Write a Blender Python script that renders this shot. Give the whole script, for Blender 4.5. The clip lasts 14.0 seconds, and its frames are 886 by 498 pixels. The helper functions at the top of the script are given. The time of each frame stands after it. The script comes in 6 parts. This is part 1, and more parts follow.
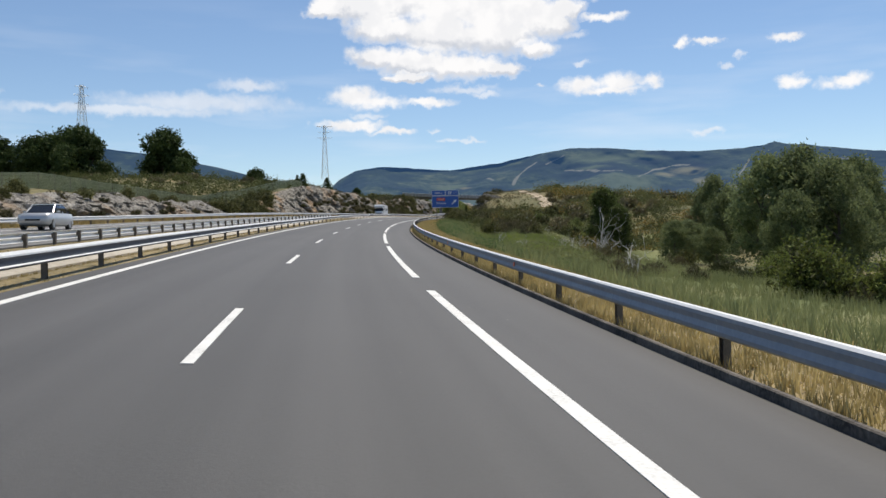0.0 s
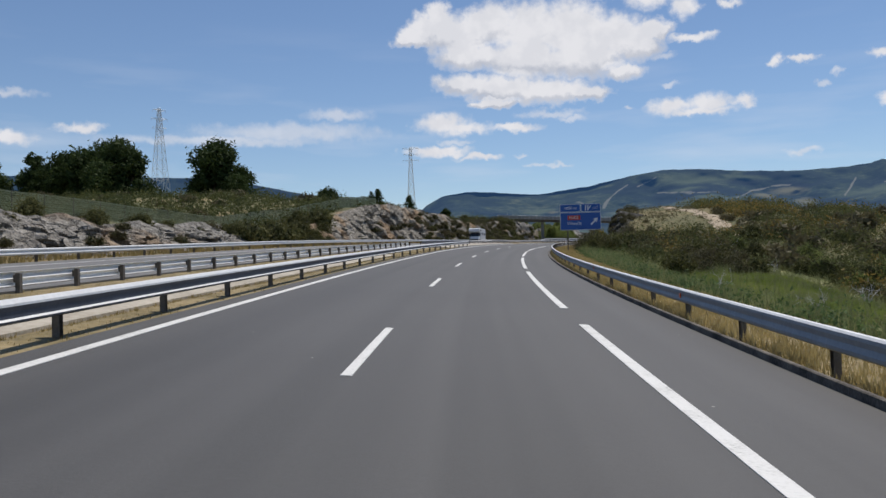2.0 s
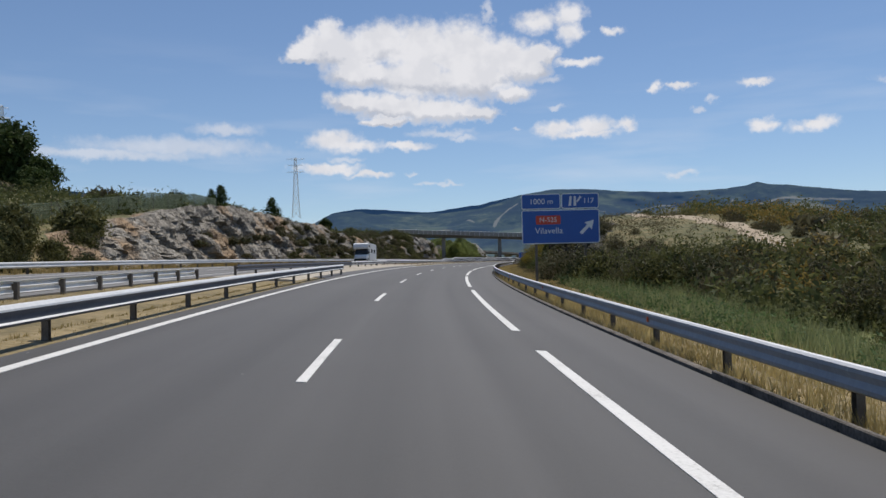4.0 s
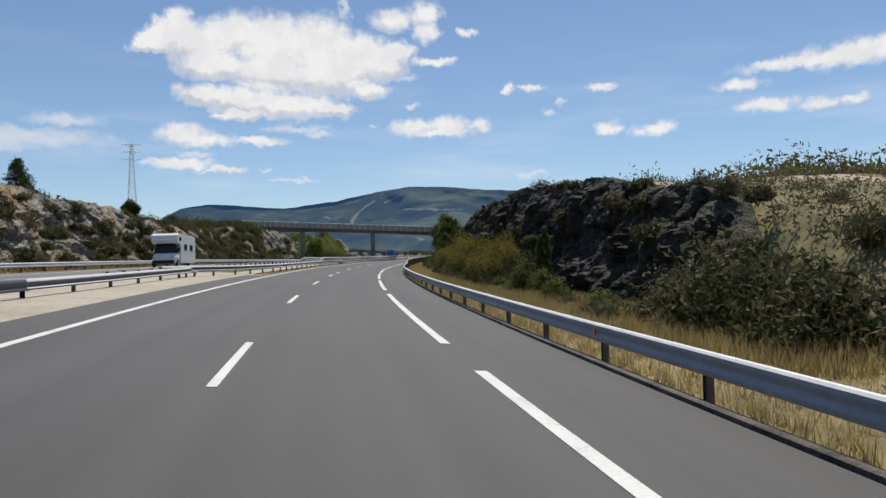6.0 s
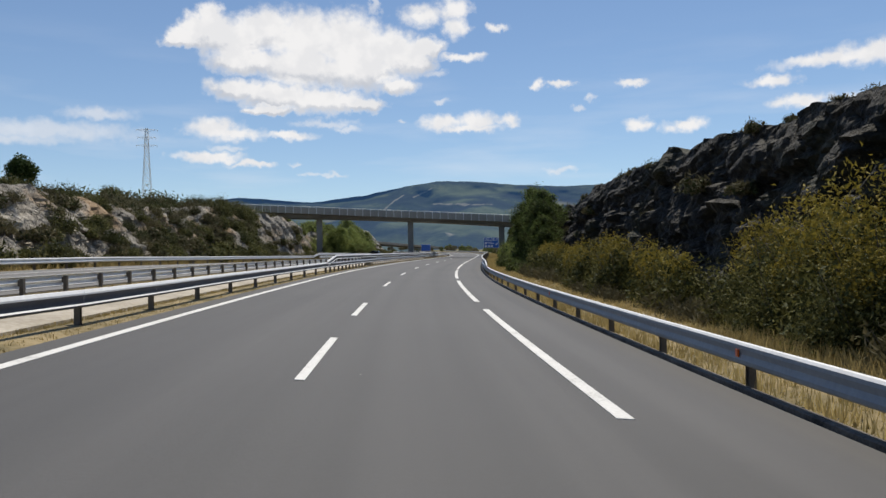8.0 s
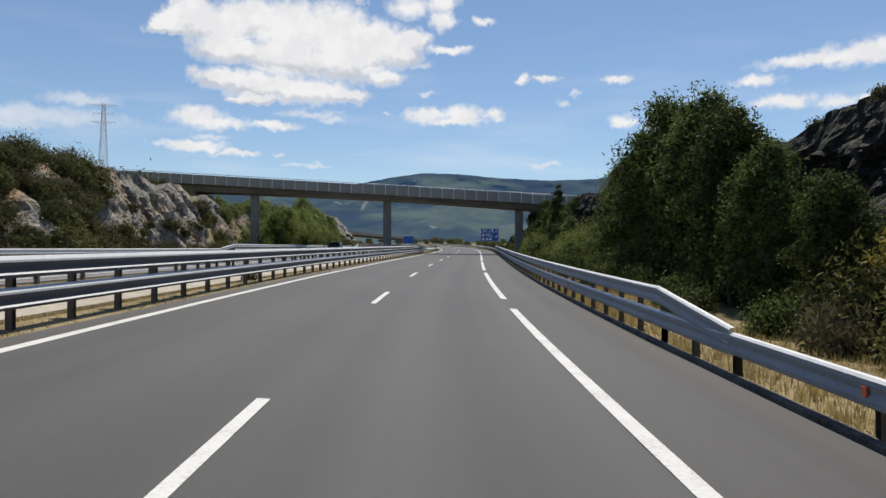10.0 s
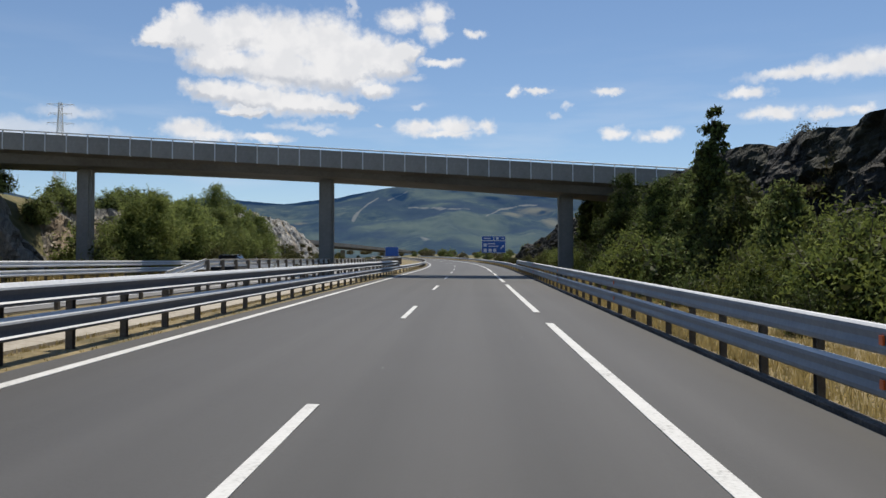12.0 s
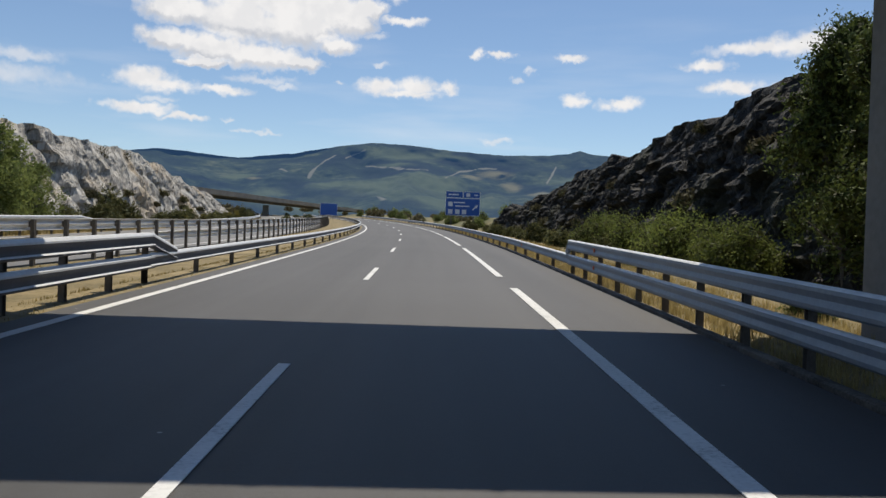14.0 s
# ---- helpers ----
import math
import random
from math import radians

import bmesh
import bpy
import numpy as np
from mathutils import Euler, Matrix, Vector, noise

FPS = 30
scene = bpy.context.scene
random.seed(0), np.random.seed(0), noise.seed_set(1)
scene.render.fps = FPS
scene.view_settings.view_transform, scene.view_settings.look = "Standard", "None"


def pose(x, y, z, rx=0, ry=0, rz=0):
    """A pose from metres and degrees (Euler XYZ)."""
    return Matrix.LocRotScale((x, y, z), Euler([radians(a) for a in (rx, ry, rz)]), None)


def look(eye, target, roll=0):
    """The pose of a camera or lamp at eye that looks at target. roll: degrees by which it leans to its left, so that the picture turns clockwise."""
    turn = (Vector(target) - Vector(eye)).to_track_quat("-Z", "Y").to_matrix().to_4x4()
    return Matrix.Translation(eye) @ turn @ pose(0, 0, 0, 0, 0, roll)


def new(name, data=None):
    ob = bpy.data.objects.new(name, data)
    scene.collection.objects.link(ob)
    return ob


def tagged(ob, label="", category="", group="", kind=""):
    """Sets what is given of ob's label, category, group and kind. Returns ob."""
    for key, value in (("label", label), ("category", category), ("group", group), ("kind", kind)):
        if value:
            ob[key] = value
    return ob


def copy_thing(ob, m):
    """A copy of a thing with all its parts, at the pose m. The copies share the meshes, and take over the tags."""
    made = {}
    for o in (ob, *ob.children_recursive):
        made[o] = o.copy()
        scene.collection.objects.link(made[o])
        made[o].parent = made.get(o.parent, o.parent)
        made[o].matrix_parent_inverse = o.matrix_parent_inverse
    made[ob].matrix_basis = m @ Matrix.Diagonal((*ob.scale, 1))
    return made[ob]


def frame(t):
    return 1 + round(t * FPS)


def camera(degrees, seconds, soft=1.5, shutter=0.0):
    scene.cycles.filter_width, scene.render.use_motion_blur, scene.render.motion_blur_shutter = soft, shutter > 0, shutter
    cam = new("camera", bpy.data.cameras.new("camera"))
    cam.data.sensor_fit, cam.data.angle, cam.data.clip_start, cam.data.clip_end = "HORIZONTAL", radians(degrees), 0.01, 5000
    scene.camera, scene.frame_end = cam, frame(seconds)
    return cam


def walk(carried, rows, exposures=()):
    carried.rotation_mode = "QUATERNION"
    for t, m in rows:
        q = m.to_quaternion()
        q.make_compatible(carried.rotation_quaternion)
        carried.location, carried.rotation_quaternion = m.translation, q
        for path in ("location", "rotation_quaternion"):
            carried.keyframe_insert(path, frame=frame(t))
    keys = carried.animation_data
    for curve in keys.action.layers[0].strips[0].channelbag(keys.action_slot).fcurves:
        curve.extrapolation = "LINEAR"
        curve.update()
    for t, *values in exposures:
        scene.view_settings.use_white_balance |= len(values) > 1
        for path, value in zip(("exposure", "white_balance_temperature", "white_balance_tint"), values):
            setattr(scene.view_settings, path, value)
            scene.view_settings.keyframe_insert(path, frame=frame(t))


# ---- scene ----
# ---- road axis: lateral place 0 is the lane line, positive to the right ----
STEP = 30.0
START = -40.0
CURVE = [1.95, 1.64, 1.32, 1.07, 1.14, 1.21, 1.30, 1.32, 1.05, 1.04, 1.35, 0.94, 0.23, -0.04, -0.22, -0.68, -1.24, -1.72, -2.14, -2.53, -2.91]  # bends, 1/km
GRADE = [4.06, 3.80, 3.54, 3.58, 3.66, 3.79, 3.48, 3.08, 2.78, 2.69, 2.75, 2.78, 2.78, 2.82, 2.70, 2.69, 2.90, 3.11, 3.30, 3.47, 3.64]  # rise, percent
TILT_AT, TILT = [0, 130, 260, 400], [5.92, 6.95, 6.64, -0.87]  # fall to the right, percent


def _axis():
    knots = START + STEP * np.arange(len(CURVE))
    ss = np.arange(START, 561.0)
    turn = np.cumsum(np.interp(ss, knots, CURVE) * 1e-3)
    rise = np.cumsum(np.interp(ss, knots, GRADE) * 1e-2)
    zero = int(-START)
    turn -= turn[zero]
    x, y = np.cumsum(np.sin(turn)), np.cumsum(np.cos(turn))
    return ss, turn, x - x[zero], y - y[zero], rise - rise[zero]


AXIS = _axis()


def heading(s):
    return np.interp(s, AXIS[0], AXIS[1])


def road(s, lat, up=0.0):
    """A point of the world from metres along the road, metres to the right of its lane line and metres above its surface."""
    over = max(0.0, s - 560.0) + min(0.0, s + 40.0)
    h = heading(s)
    x, y, z = (np.interp(s, AXIS[0], a) for a in AXIS[2:])
    z += over * (GRADE[-1] if over > 0 else GRADE[0]) * 0.01
    fall = np.interp(s, TILT_AT, TILT) * 0.01
    lim = min(lat, 16.0) if lat > -9.0 else -9.0 + 0.3 * (max(lat, -60.0) + 9.0)
    return Vector((x + over * math.sin(h) + lat * math.cos(h), y + over * math.cos(h) - lat * math.sin(h), z - fall * lim + up))


def along(s, lat, up=0.0, turn=0.0):
    """A pose on the road: y ahead, x to the right, z up; turn in degrees to the left."""
    return Matrix.Translation(road(s, lat, up)) @ Matrix.Rotation(radians(turn) - heading(s), 4, "Z")


# ---- camera ----
cam = camera(54.42, 14.0)
EYE = 1.62
ROWS = [  # seconds, metres along, metres to the right, yaw, pitch, roll
    (0.0, 0.00, 1.41, -8.22, -0.53, 0.89),
    (0.5, 12.58, 1.46, -8.27, 0.28, 1.04),
    (1.0, 25.18, 1.46, -8.62, 0.94, 1.10),
    (1.5, 37.83, 1.43, -7.79, 1.20, 1.25),
    (2.0, 50.37, 1.38, -2.42, 1.25, 1.24),
    (2.5, 62.76, 1.34, -0.31, 1.51, 0.89),
    (3.0, 75.23, 1.34, 0.50, 1.76, 0.83),
    (3.5, 87.91, 1.37, -3.92, 1.90, 0.94),
    (4.0, 100.63, 1.29, -9.69, 2.28, 1.23),
    (4.5, 113.38, 1.28, -13.21, 2.24, 1.32),
    (5.0, 126.16, 1.27, -16.00, 2.13, 1.39),
    (5.5, 138.94, 1.27, -17.82, 2.00, 1.44),
    (6.0, 151.71, 1.26, -19.23, 1.89, 1.48),
    (6.5, 164.47, 1.25, -19.81, 1.84, 1.49),
    (7.0, 177.20, 1.22, -19.22, 2.05, 1.44),
    (7.5, 189.86, 1.21, -18.40, 1.91, 0.91),
    (8.0, 202.57, 1.22, -17.40, 1.63, 0.92),
    (8.5, 215.34, 1.27, -17.54, 1.47, 0.80),
    (9.0, 228.14, 1.38, -17.87, 1.36, 0.53),
    (9.5, 240.97, 1.51, -18.26, 1.26, 0.20),
    (10.0, 253.83, 1.61, -18.58, 1.16, -0.07),
    (10.5, 266.72, 1.65, -18.72, 1.05, -0.19),
    (11.0, 279.66, 1.64, -18.56, 0.91, -0.05),
    (11.5, 292.52, 1.66, -18.47, 1.58, 0.23),
    (12.0, 305.27, 1.59, -19.09, 1.96, 0.11),
    (12.5, 317.92, 1.56, -20.30, 1.21, -0.44),
    (13.0, 330.64, 1.53, -21.44, 0.77, -0.67),
    (13.5, 343.39, 1.51, -21.76, 0.04, -1.74),
    (14.0, 356.16, 1.45, -22.00, -0.54, -1.94),
]
EXPOSURES = [(0.0, 0.08, 6600, 10), (0.5, 0.07, 6550, 10), (1.0, -0.1, 6450, 11), (1.5, -0.18, 6380, 12), (2.0, -0.25, 6350, 12), (3.0, -0.25, 6350, 12), (4.0, -0.24, 6380, 12), (6.5, -0.08, 6600, 10), (8.0, -0.07, 6600, 10), (10.5, -0.07, 6550, 10), (11.0, -0.04, 6520, 10), (11.5, -0.1, 6520, 10), (12.5, -0.12, 6520, 10), (14.0, -0.08, 6650, 10)]
walk(cam, [(t, pose(*road(s, lat, EYE), 90 + pitch, roll, yaw)) for t, s, lat, yaw, pitch, roll in ROWS], EXPOSURES)

# ---- light ----
SUN_AZ, SUN_EL = radians(36.0), radians(65.5)  # clockwise from +y, above the horizon
sun = new("sun", bpy.data.lights.new("sun", "SUN"))
sun.data.energy, sun.data.angle, sun.data.color = 4.9, radians(0.53), (1.0, 0.93, 0.81)
SUN_DIR = Vector((math.sin(SUN_AZ) * math.cos(SUN_EL), math.cos(SUN_AZ) * math.cos(SUN_EL), math.sin(SUN_EL)))
sun.matrix_world = look((0, 0, 60), Vector((0, 0, 60)) - SUN_DIR)

# clouds: azimuth, height, half width and half height in degrees
GREAT_CLOUD = [
    (2.46, 16.34, 0.98, 1.13), (1.01, 15.18, 1.65, 0.75), (4.0, 15.06, 2.33, 1.73), (5.96, 15.7, 2.18, 1.58), (8.48, 15.29, 3.01, 2.03),
    (11.41, 15.14, 2.71, 2.18), (14.08, 14.59, 2.25, 1.73), (15.57, 14.09, 1.73, 1.43), (16.72, 14.79, 1.2, 0.75), (4.86, 13.72, 3.08, 0.9),
    (8.44, 13.47, 3.57, 1.43), (12.11, 13.37, 3.19, 1.5), (14.4, 12.37, 1.65, 0.56), (4.13, 12.02, 2.18, 0.83), (6.78, 11.66, 3.19, 1.05),
    (9.67, 11.35, 3.08, 0.9), (12.14, 11.07, 1.65, 0.56), (6.05, 10.72, 1.88, 0.34), (1.75, 15.75, 1.45, 1.05), (3.0, 15.3, 1.8, 1.4), (0.4, 14.85, 1.2, 0.5),
]
SMALL_CLOUDS = [
    (16.32, 16.77, 1.58, 0.83), (18.41, 17.17, 1.28, 0.83), (18.5, 16.08, 1.05, 0.83), (18.82, 14.15, 1.65, 0.3), (21.3, 15.94, 0.98, 0.3),
    (2.7, 9.44, 2.18, 0.75), (4.08, 9.19, 1.95, 0.56), (7.27, 9.16, 2.1, 0.34), (2.32, 7.67, 2.48, 0.38), (4.92, 7.27, 1.73, 0.26),
    (17.47, 9.92, 1.5, 0.6), (19.73, 10.02, 1.73, 0.75), (21.89, 10.03, 1.05, 0.49), (19.23, 9.51, 2.71, 0.3), (23.91, 12.23, 0.53, 0.45),
    (25.41, 12.2, 0.98, 0.25), (30.08, 12.02, 1.2, 0.3), (30.37, 9.44, 1.13, 0.49), (33.33, 9.19, 1.5, 0.49), (40.21, 10.14, 1.88, 0.49),
    (43.2, 9.95, 1.2, 0.49), (45.1, 10.03, 1.05, 0.38),
]
FAR_CLOUDS = [
    (42.27, 12.45, 4.13, 0.53), (44.51, 12.65, 3.38, 0.75), (46.83, 12.87, 2.63, 0.9), (38.58, 11.54, 1.69, 0.45), (-20.36, 9.07, 1.65, 0.41),
    (-24.4, 8.3, 1.8, 0.5), (-46.0, 14.0, 8.0, 2.0), (75.0, 13.0, 9.0, 2.4), (120.0, 16.0, 12.0, 3.0), (-100.0, 18.0, 12.0, 3.0),
]
WISPS = [
    (9.64, 9.97, 2.33, 0.3), (11.22, 9.68, 1.13, 0.2), (3.37, 8.25, 1.35, 0.26), (17.39, 11.35, 0.7, 0.2), (14.84, 10.1, 0.6, 0.16),
    (8.85, 6.65, 0.8, 0.2), (7.81, 7.35, 0.5, 0.16), (26.53, 10.66, 0.6, 0.2), (27.32, 11.2, 0.55, 0.24), (25.29, 6.66, 1.2, 0.24),
    (10.12, 6.61, 1.2, 0.16), (13.14, 17.6, 0.4, 0.83), (16.98, 13.07, 1.2, 0.25), (-24.8, 10.91, 2.6, 0.3), (-7.28, 9.0, 7.0, 0.7),
    (-4.27, 10.1, 2.5, 0.4), (-12.0, 8.4, 8.0, 0.4), (0.39, 7.74, 0.9, 0.26),
]


def make_sky():
    world = bpy.data.worlds.new("sky")
    scene.world = world
    world.use_nodes = True
    n, l = world.node_tree.nodes, world.node_tree.links
    n.clear()

    def math_node(op, a, b=None, clamp=False):
        m = n.new("ShaderNodeMath")
        m.operation, m.use_clamp = op, clamp
        for i, v in enumerate((a, b)):
            if v is None:
                continue
            if isinstance(v, (int, float)):
                m.inputs[i].default_value = v
            else:
                l.new(v, m.inputs[i])
        return m.outputs[0]

    out, bg = n.new("ShaderNodeOutputWorld"), n.new("ShaderNodeBackground")
    sky = n.new("ShaderNodeTexSky")
    sky.sky_type, sky.sun_disc = "NISHITA", False
    sky.sun_elevation, sky.sun_rotation = SUN_EL, SUN_AZ
    sky.altitude, sky.air_density, sky.dust_density, sky.ozone_density = 800, 1.0, 0.06, 3.4
    tc, sep = n.new("ShaderNodeTexCoord"), n.new("ShaderNodeSeparateXYZ")
    l.new(tc.outputs["Generated"], sep.inputs[0])
    az = math_node("MULTIPLY", math_node("ARCTAN2", sep.outputs[0], sep.outputs[1]), 57.2958)
    el = math_node("MULTIPLY", math_node("ARCSINE", sep.outputs[2]), 57.2958)
    flat = n.new("ShaderNodeCombineXYZ")
    l.new(az, flat.inputs[0])
    l.new(el, flat.inputs[1])
    # billows: a coarse and a fine noise push the outlines about
    def billow(scale, detail, rough):
        t = n.new("ShaderNodeTexNoise")
        t.inputs["Scale"].default_value, t.inputs["Detail"].default_value, t.inputs["Roughness"].default_value = scale, detail, rough
        l.new(flat.outputs[0], t.inputs["Vector"])
        return t.outputs["Fac"]
    coarse, fine = billow(0.9, 3, 0.5), billow(2.6, 5, 0.6)
    # the outlines are bent by noise, so that no cloud is an oval
    bend = n.new("ShaderNodeTexNoise")
    bend.inputs["Scale"].default_value, bend.inputs["Detail"].default_value, bend.inputs["Roughness"].default_value = 1.15, 4, 0.55
    l.new(flat.outputs[0], bend.inputs["Vector"])
    centre, bent = n.new("ShaderNodeVectorMath"), n.new("ShaderNodeVectorMath")
    centre.operation, bent.operation = "SUBTRACT", "MULTIPLY_ADD"
    centre.inputs[1].default_value = (0.5, 0.5, 0.5)
    l.new(bend.outputs["Color"], centre.inputs[0])
    l.new(centre.outputs[0], bent.inputs[0])
    bent.inputs[1].default_value = (2.0, 1.1, 0)
    l.new(flat.outputs[0], bent.inputs[2])

    def union(lobes, lift=0.0, grow=1.0, soft=0.18):
        """The least distance to a set of ovals, 1 at their rims; lift moves each up by a share of its height."""
        best = None
        for a, e, ra, re in lobes:
            sub, mul, ln = (n.new("ShaderNodeVectorMath") for _ in range(3))
            sub.operation, mul.operation, ln.operation = "SUBTRACT", "MULTIPLY", "LENGTH"
            l.new(bent.outputs[0], sub.inputs[0])
            sub.inputs[1].default_value = (a, e + lift * re, 0)
            l.new(sub.outputs[0], mul.inputs[0])
            mul.inputs[1].default_value = (1 / (ra * grow), 1 / (re * grow), 0)
            l.new(mul.outputs[0], ln.inputs[0])
            if best is None:
                best = ln.outputs["Value"]
            else:
                best = math_node("SMOOTH_MIN", best, ln.outputs["Value"])
                best.node.inputs[2].default_value = soft
        return best

    def spread(value, lo, hi, top=1.0):
        r = n.new("ShaderNodeMapRange")
        r.interpolation_type = "SMOOTHSTEP"
        r.inputs["From Min"].default_value, r.inputs["From Max"].default_value, r.inputs["To Max"].default_value = lo, hi, top
        l.new(value, r.inputs["Value"])
        return r.outputs[0]

    rough = math_node("ADD", math_node("MULTIPLY", math_node("SUBTRACT", coarse, 0.5), 0.55), math_node("MULTIPLY", math_node("SUBTRACT", fine, 0.5), 0.36))
    great = math_node("ADD", math_node("SUBTRACT", 1.05, union(GREAT_CLOUD)), rough)
    small = math_node("ADD", math_node("SUBTRACT", 1.10, union(SMALL_CLOUDS + FAR_CLOUDS)), rough)
    wisp = math_node("ADD", math_node("SUBTRACT", 1.10, union(WISPS)), rough)
    cover = math_node("MAXIMUM", math_node("MAXIMUM", spread(great, -0.12, 0.52), spread(small, -0.10, 0.80)), spread(wisp, -0.1, 0.9, 0.55))
    # the undersides, away from the sun, are grey
    above = math_node("ADD", math_node("SUBTRACT", 1.0, union(GREAT_CLOUD, 0.42, 0.86, 0.1)), math_node("MULTIPLY", rough, 0.8))
    under = math_node("MULTIPLY", spread(above, 0.30, -0.12), spread(great, -0.06, 0.44))
    # thin high veil
    stretch, veil = n.new("ShaderNodeVectorMath"), n.new("ShaderNodeTexNoise")
    stretch.operation = "MULTIPLY"
    stretch.inputs[1].default_value = (0.05, 0.32, 1)
    l.new(flat.outputs[0], stretch.inputs[0])
    l.new(stretch.outputs[0], veil.inputs["Vector"])
    veil.inputs["Scale"].default_value, veil.inputs["Detail"].default_value = 1.4, 5
    thin = n.new("ShaderNodeMapRange")
    thin.inputs["From Min"].default_value, thin.inputs["From Max"].default_value, thin.inputs["To Max"].default_value = 0.5, 0.8, 0.42
    l.new(veil.outputs["Fac"], thin.inputs["Value"])
    low = n.new("ShaderNodeMapRange")
    low.inputs["From Min"].default_value, low.inputs["From Max"].default_value = 16.0, 8.0
    l.new(el, low.inputs["Value"])
    veil_cover = math_node("MULTIPLY", thin.outputs[0], low.outputs[0])
    # cloud colour: bright tops, greyer below and where thick
    tone = n.new("ShaderNodeMix")
    tone.data_type = "RGBA"
    tone.inputs["A"].default_value, tone.inputs["B"].default_value = (8.4, 8.4, 8.5, 1), (5.4, 5.7, 6.3, 1)
    patchy = spread(billow(0.5, 3.5, 0.55), 0.60, 0.40)
    l.new(math_node("ADD", math_node("MULTIPLY", under, 0.75), math_node("MULTIPLY", patchy, 0.26), True), tone.inputs["Factor"])
    first, second = n.new("ShaderNodeMix"), n.new("ShaderNodeMix")
    for m in (first, second):
        m.data_type = "RGBA"
    l.new(veil_cover, first.inputs["Factor"])
    l.new(sky.outputs[0], first.inputs["A"])
    first.inputs["B"].default_value = (7.5, 7.9, 8.6, 1)
    l.new(cover, second.inputs["Factor"])
    l.new(first.outputs["Result"], second.inputs["A"])
    l.new(tone.outputs["Result"], second.inputs["B"])
    l.new(second.outputs["Result"], bg.inputs["Color"])
    bg.inputs["Strength"].default_value = 0.11
    l.new(bg.outputs[0], out.inputs[0])


make_sky()
scene.view_settings.exposure = 0.0


# ---- materials ----
def principled(name):
    m = bpy.data.materials.new(name)
    m.use_nodes = True
    return m, m.node_tree.nodes, m.node_tree.links, m.node_tree.nodes["Principled BSDF"]


def surface(name, colours, scale=1.0, rough=0.8, metal=0.0, bump=0.0, bump_scale=None, fine=0.25, spread=(0.35, 0.65), per_object=0.0, grit=None):
    """Colours blended by noise at two sizes, with a little relief. scale: patches per metre."""
    m, n, l, p = principled(name)
    tc = n.new("ShaderNodeTexCoord")
    big, small, mix = n.new("ShaderNodeTexNoise"), n.new("ShaderNodeTexNoise"), n.new("ShaderNodeMix")
    big.inputs["Scale"].default_value, big.inputs["Detail"].default_value = scale, 6
    small.inputs["Scale"].default_value, small.inputs["Detail"].default_value = grit or scale * 14, 4
    for t in (big, small):
        l.new(tc.outputs["Object"], t.inputs["Vector"])
    mix.data_type = "FLOAT"
    mix.inputs["Factor"].default_value = fine
    l.new(big.outputs["Fac"], mix.inputs["A"])
    l.new(small.outputs["Fac"], mix.inputs["B"])
    ramp = n.new("ShaderNodeValToRGB")
    cr = ramp.color_ramp
    for i, c in enumerate(colours):
        pos = spread[0] + (spread[1] - spread[0]) * i / max(1, len(colours) - 1)
        e = cr.elements[i] if i < 2 else cr.elements.new(pos)
        e.position, e.color = pos, (*c, 1)
    l.new(mix.outputs["Result"], ramp.inputs["Fac"])
    colour = ramp.outputs["Color"]
    if per_object:
        info, hsv, rng = n.new("ShaderNodeObjectInfo"), n.new("ShaderNodeHueSaturation"), n.new("ShaderNodeMapRange")
        rng.inputs["To Min"].default_value, rng.inputs["To Max"].default_value = 1 - per_object, 1 + per_object
        l.new(info.outputs["Random"], rng.inputs["Value"])
        l.new(rng.outputs[0], hsv.inputs["Value"])
        l.new(colour, hsv.inputs["Color"])
        colour = hsv.outputs["Color"]
    l.new(colour, p.inputs["Base Color"])
    p.inputs["Roughness"].default_value, p.inputs["Metallic"].default_value = rough, metal
    if bump:
        b, t = n.new("ShaderNodeBump"), n.new("ShaderNodeTexNoise")
        t.inputs["Scale"].default_value, t.inputs["Detail"].default_value = bump_scale or scale * 8, 6
        l.new(tc.outputs["Object"], t.inputs["Vector"])
        l.new(t.outputs["Fac"], b.inputs["Height"])
        b.inputs["Strength"].default_value, b.inputs["Distance"].default_value = 0.8, bump
        l.new(b.outputs[0], p.inputs["Normal"])
    return m


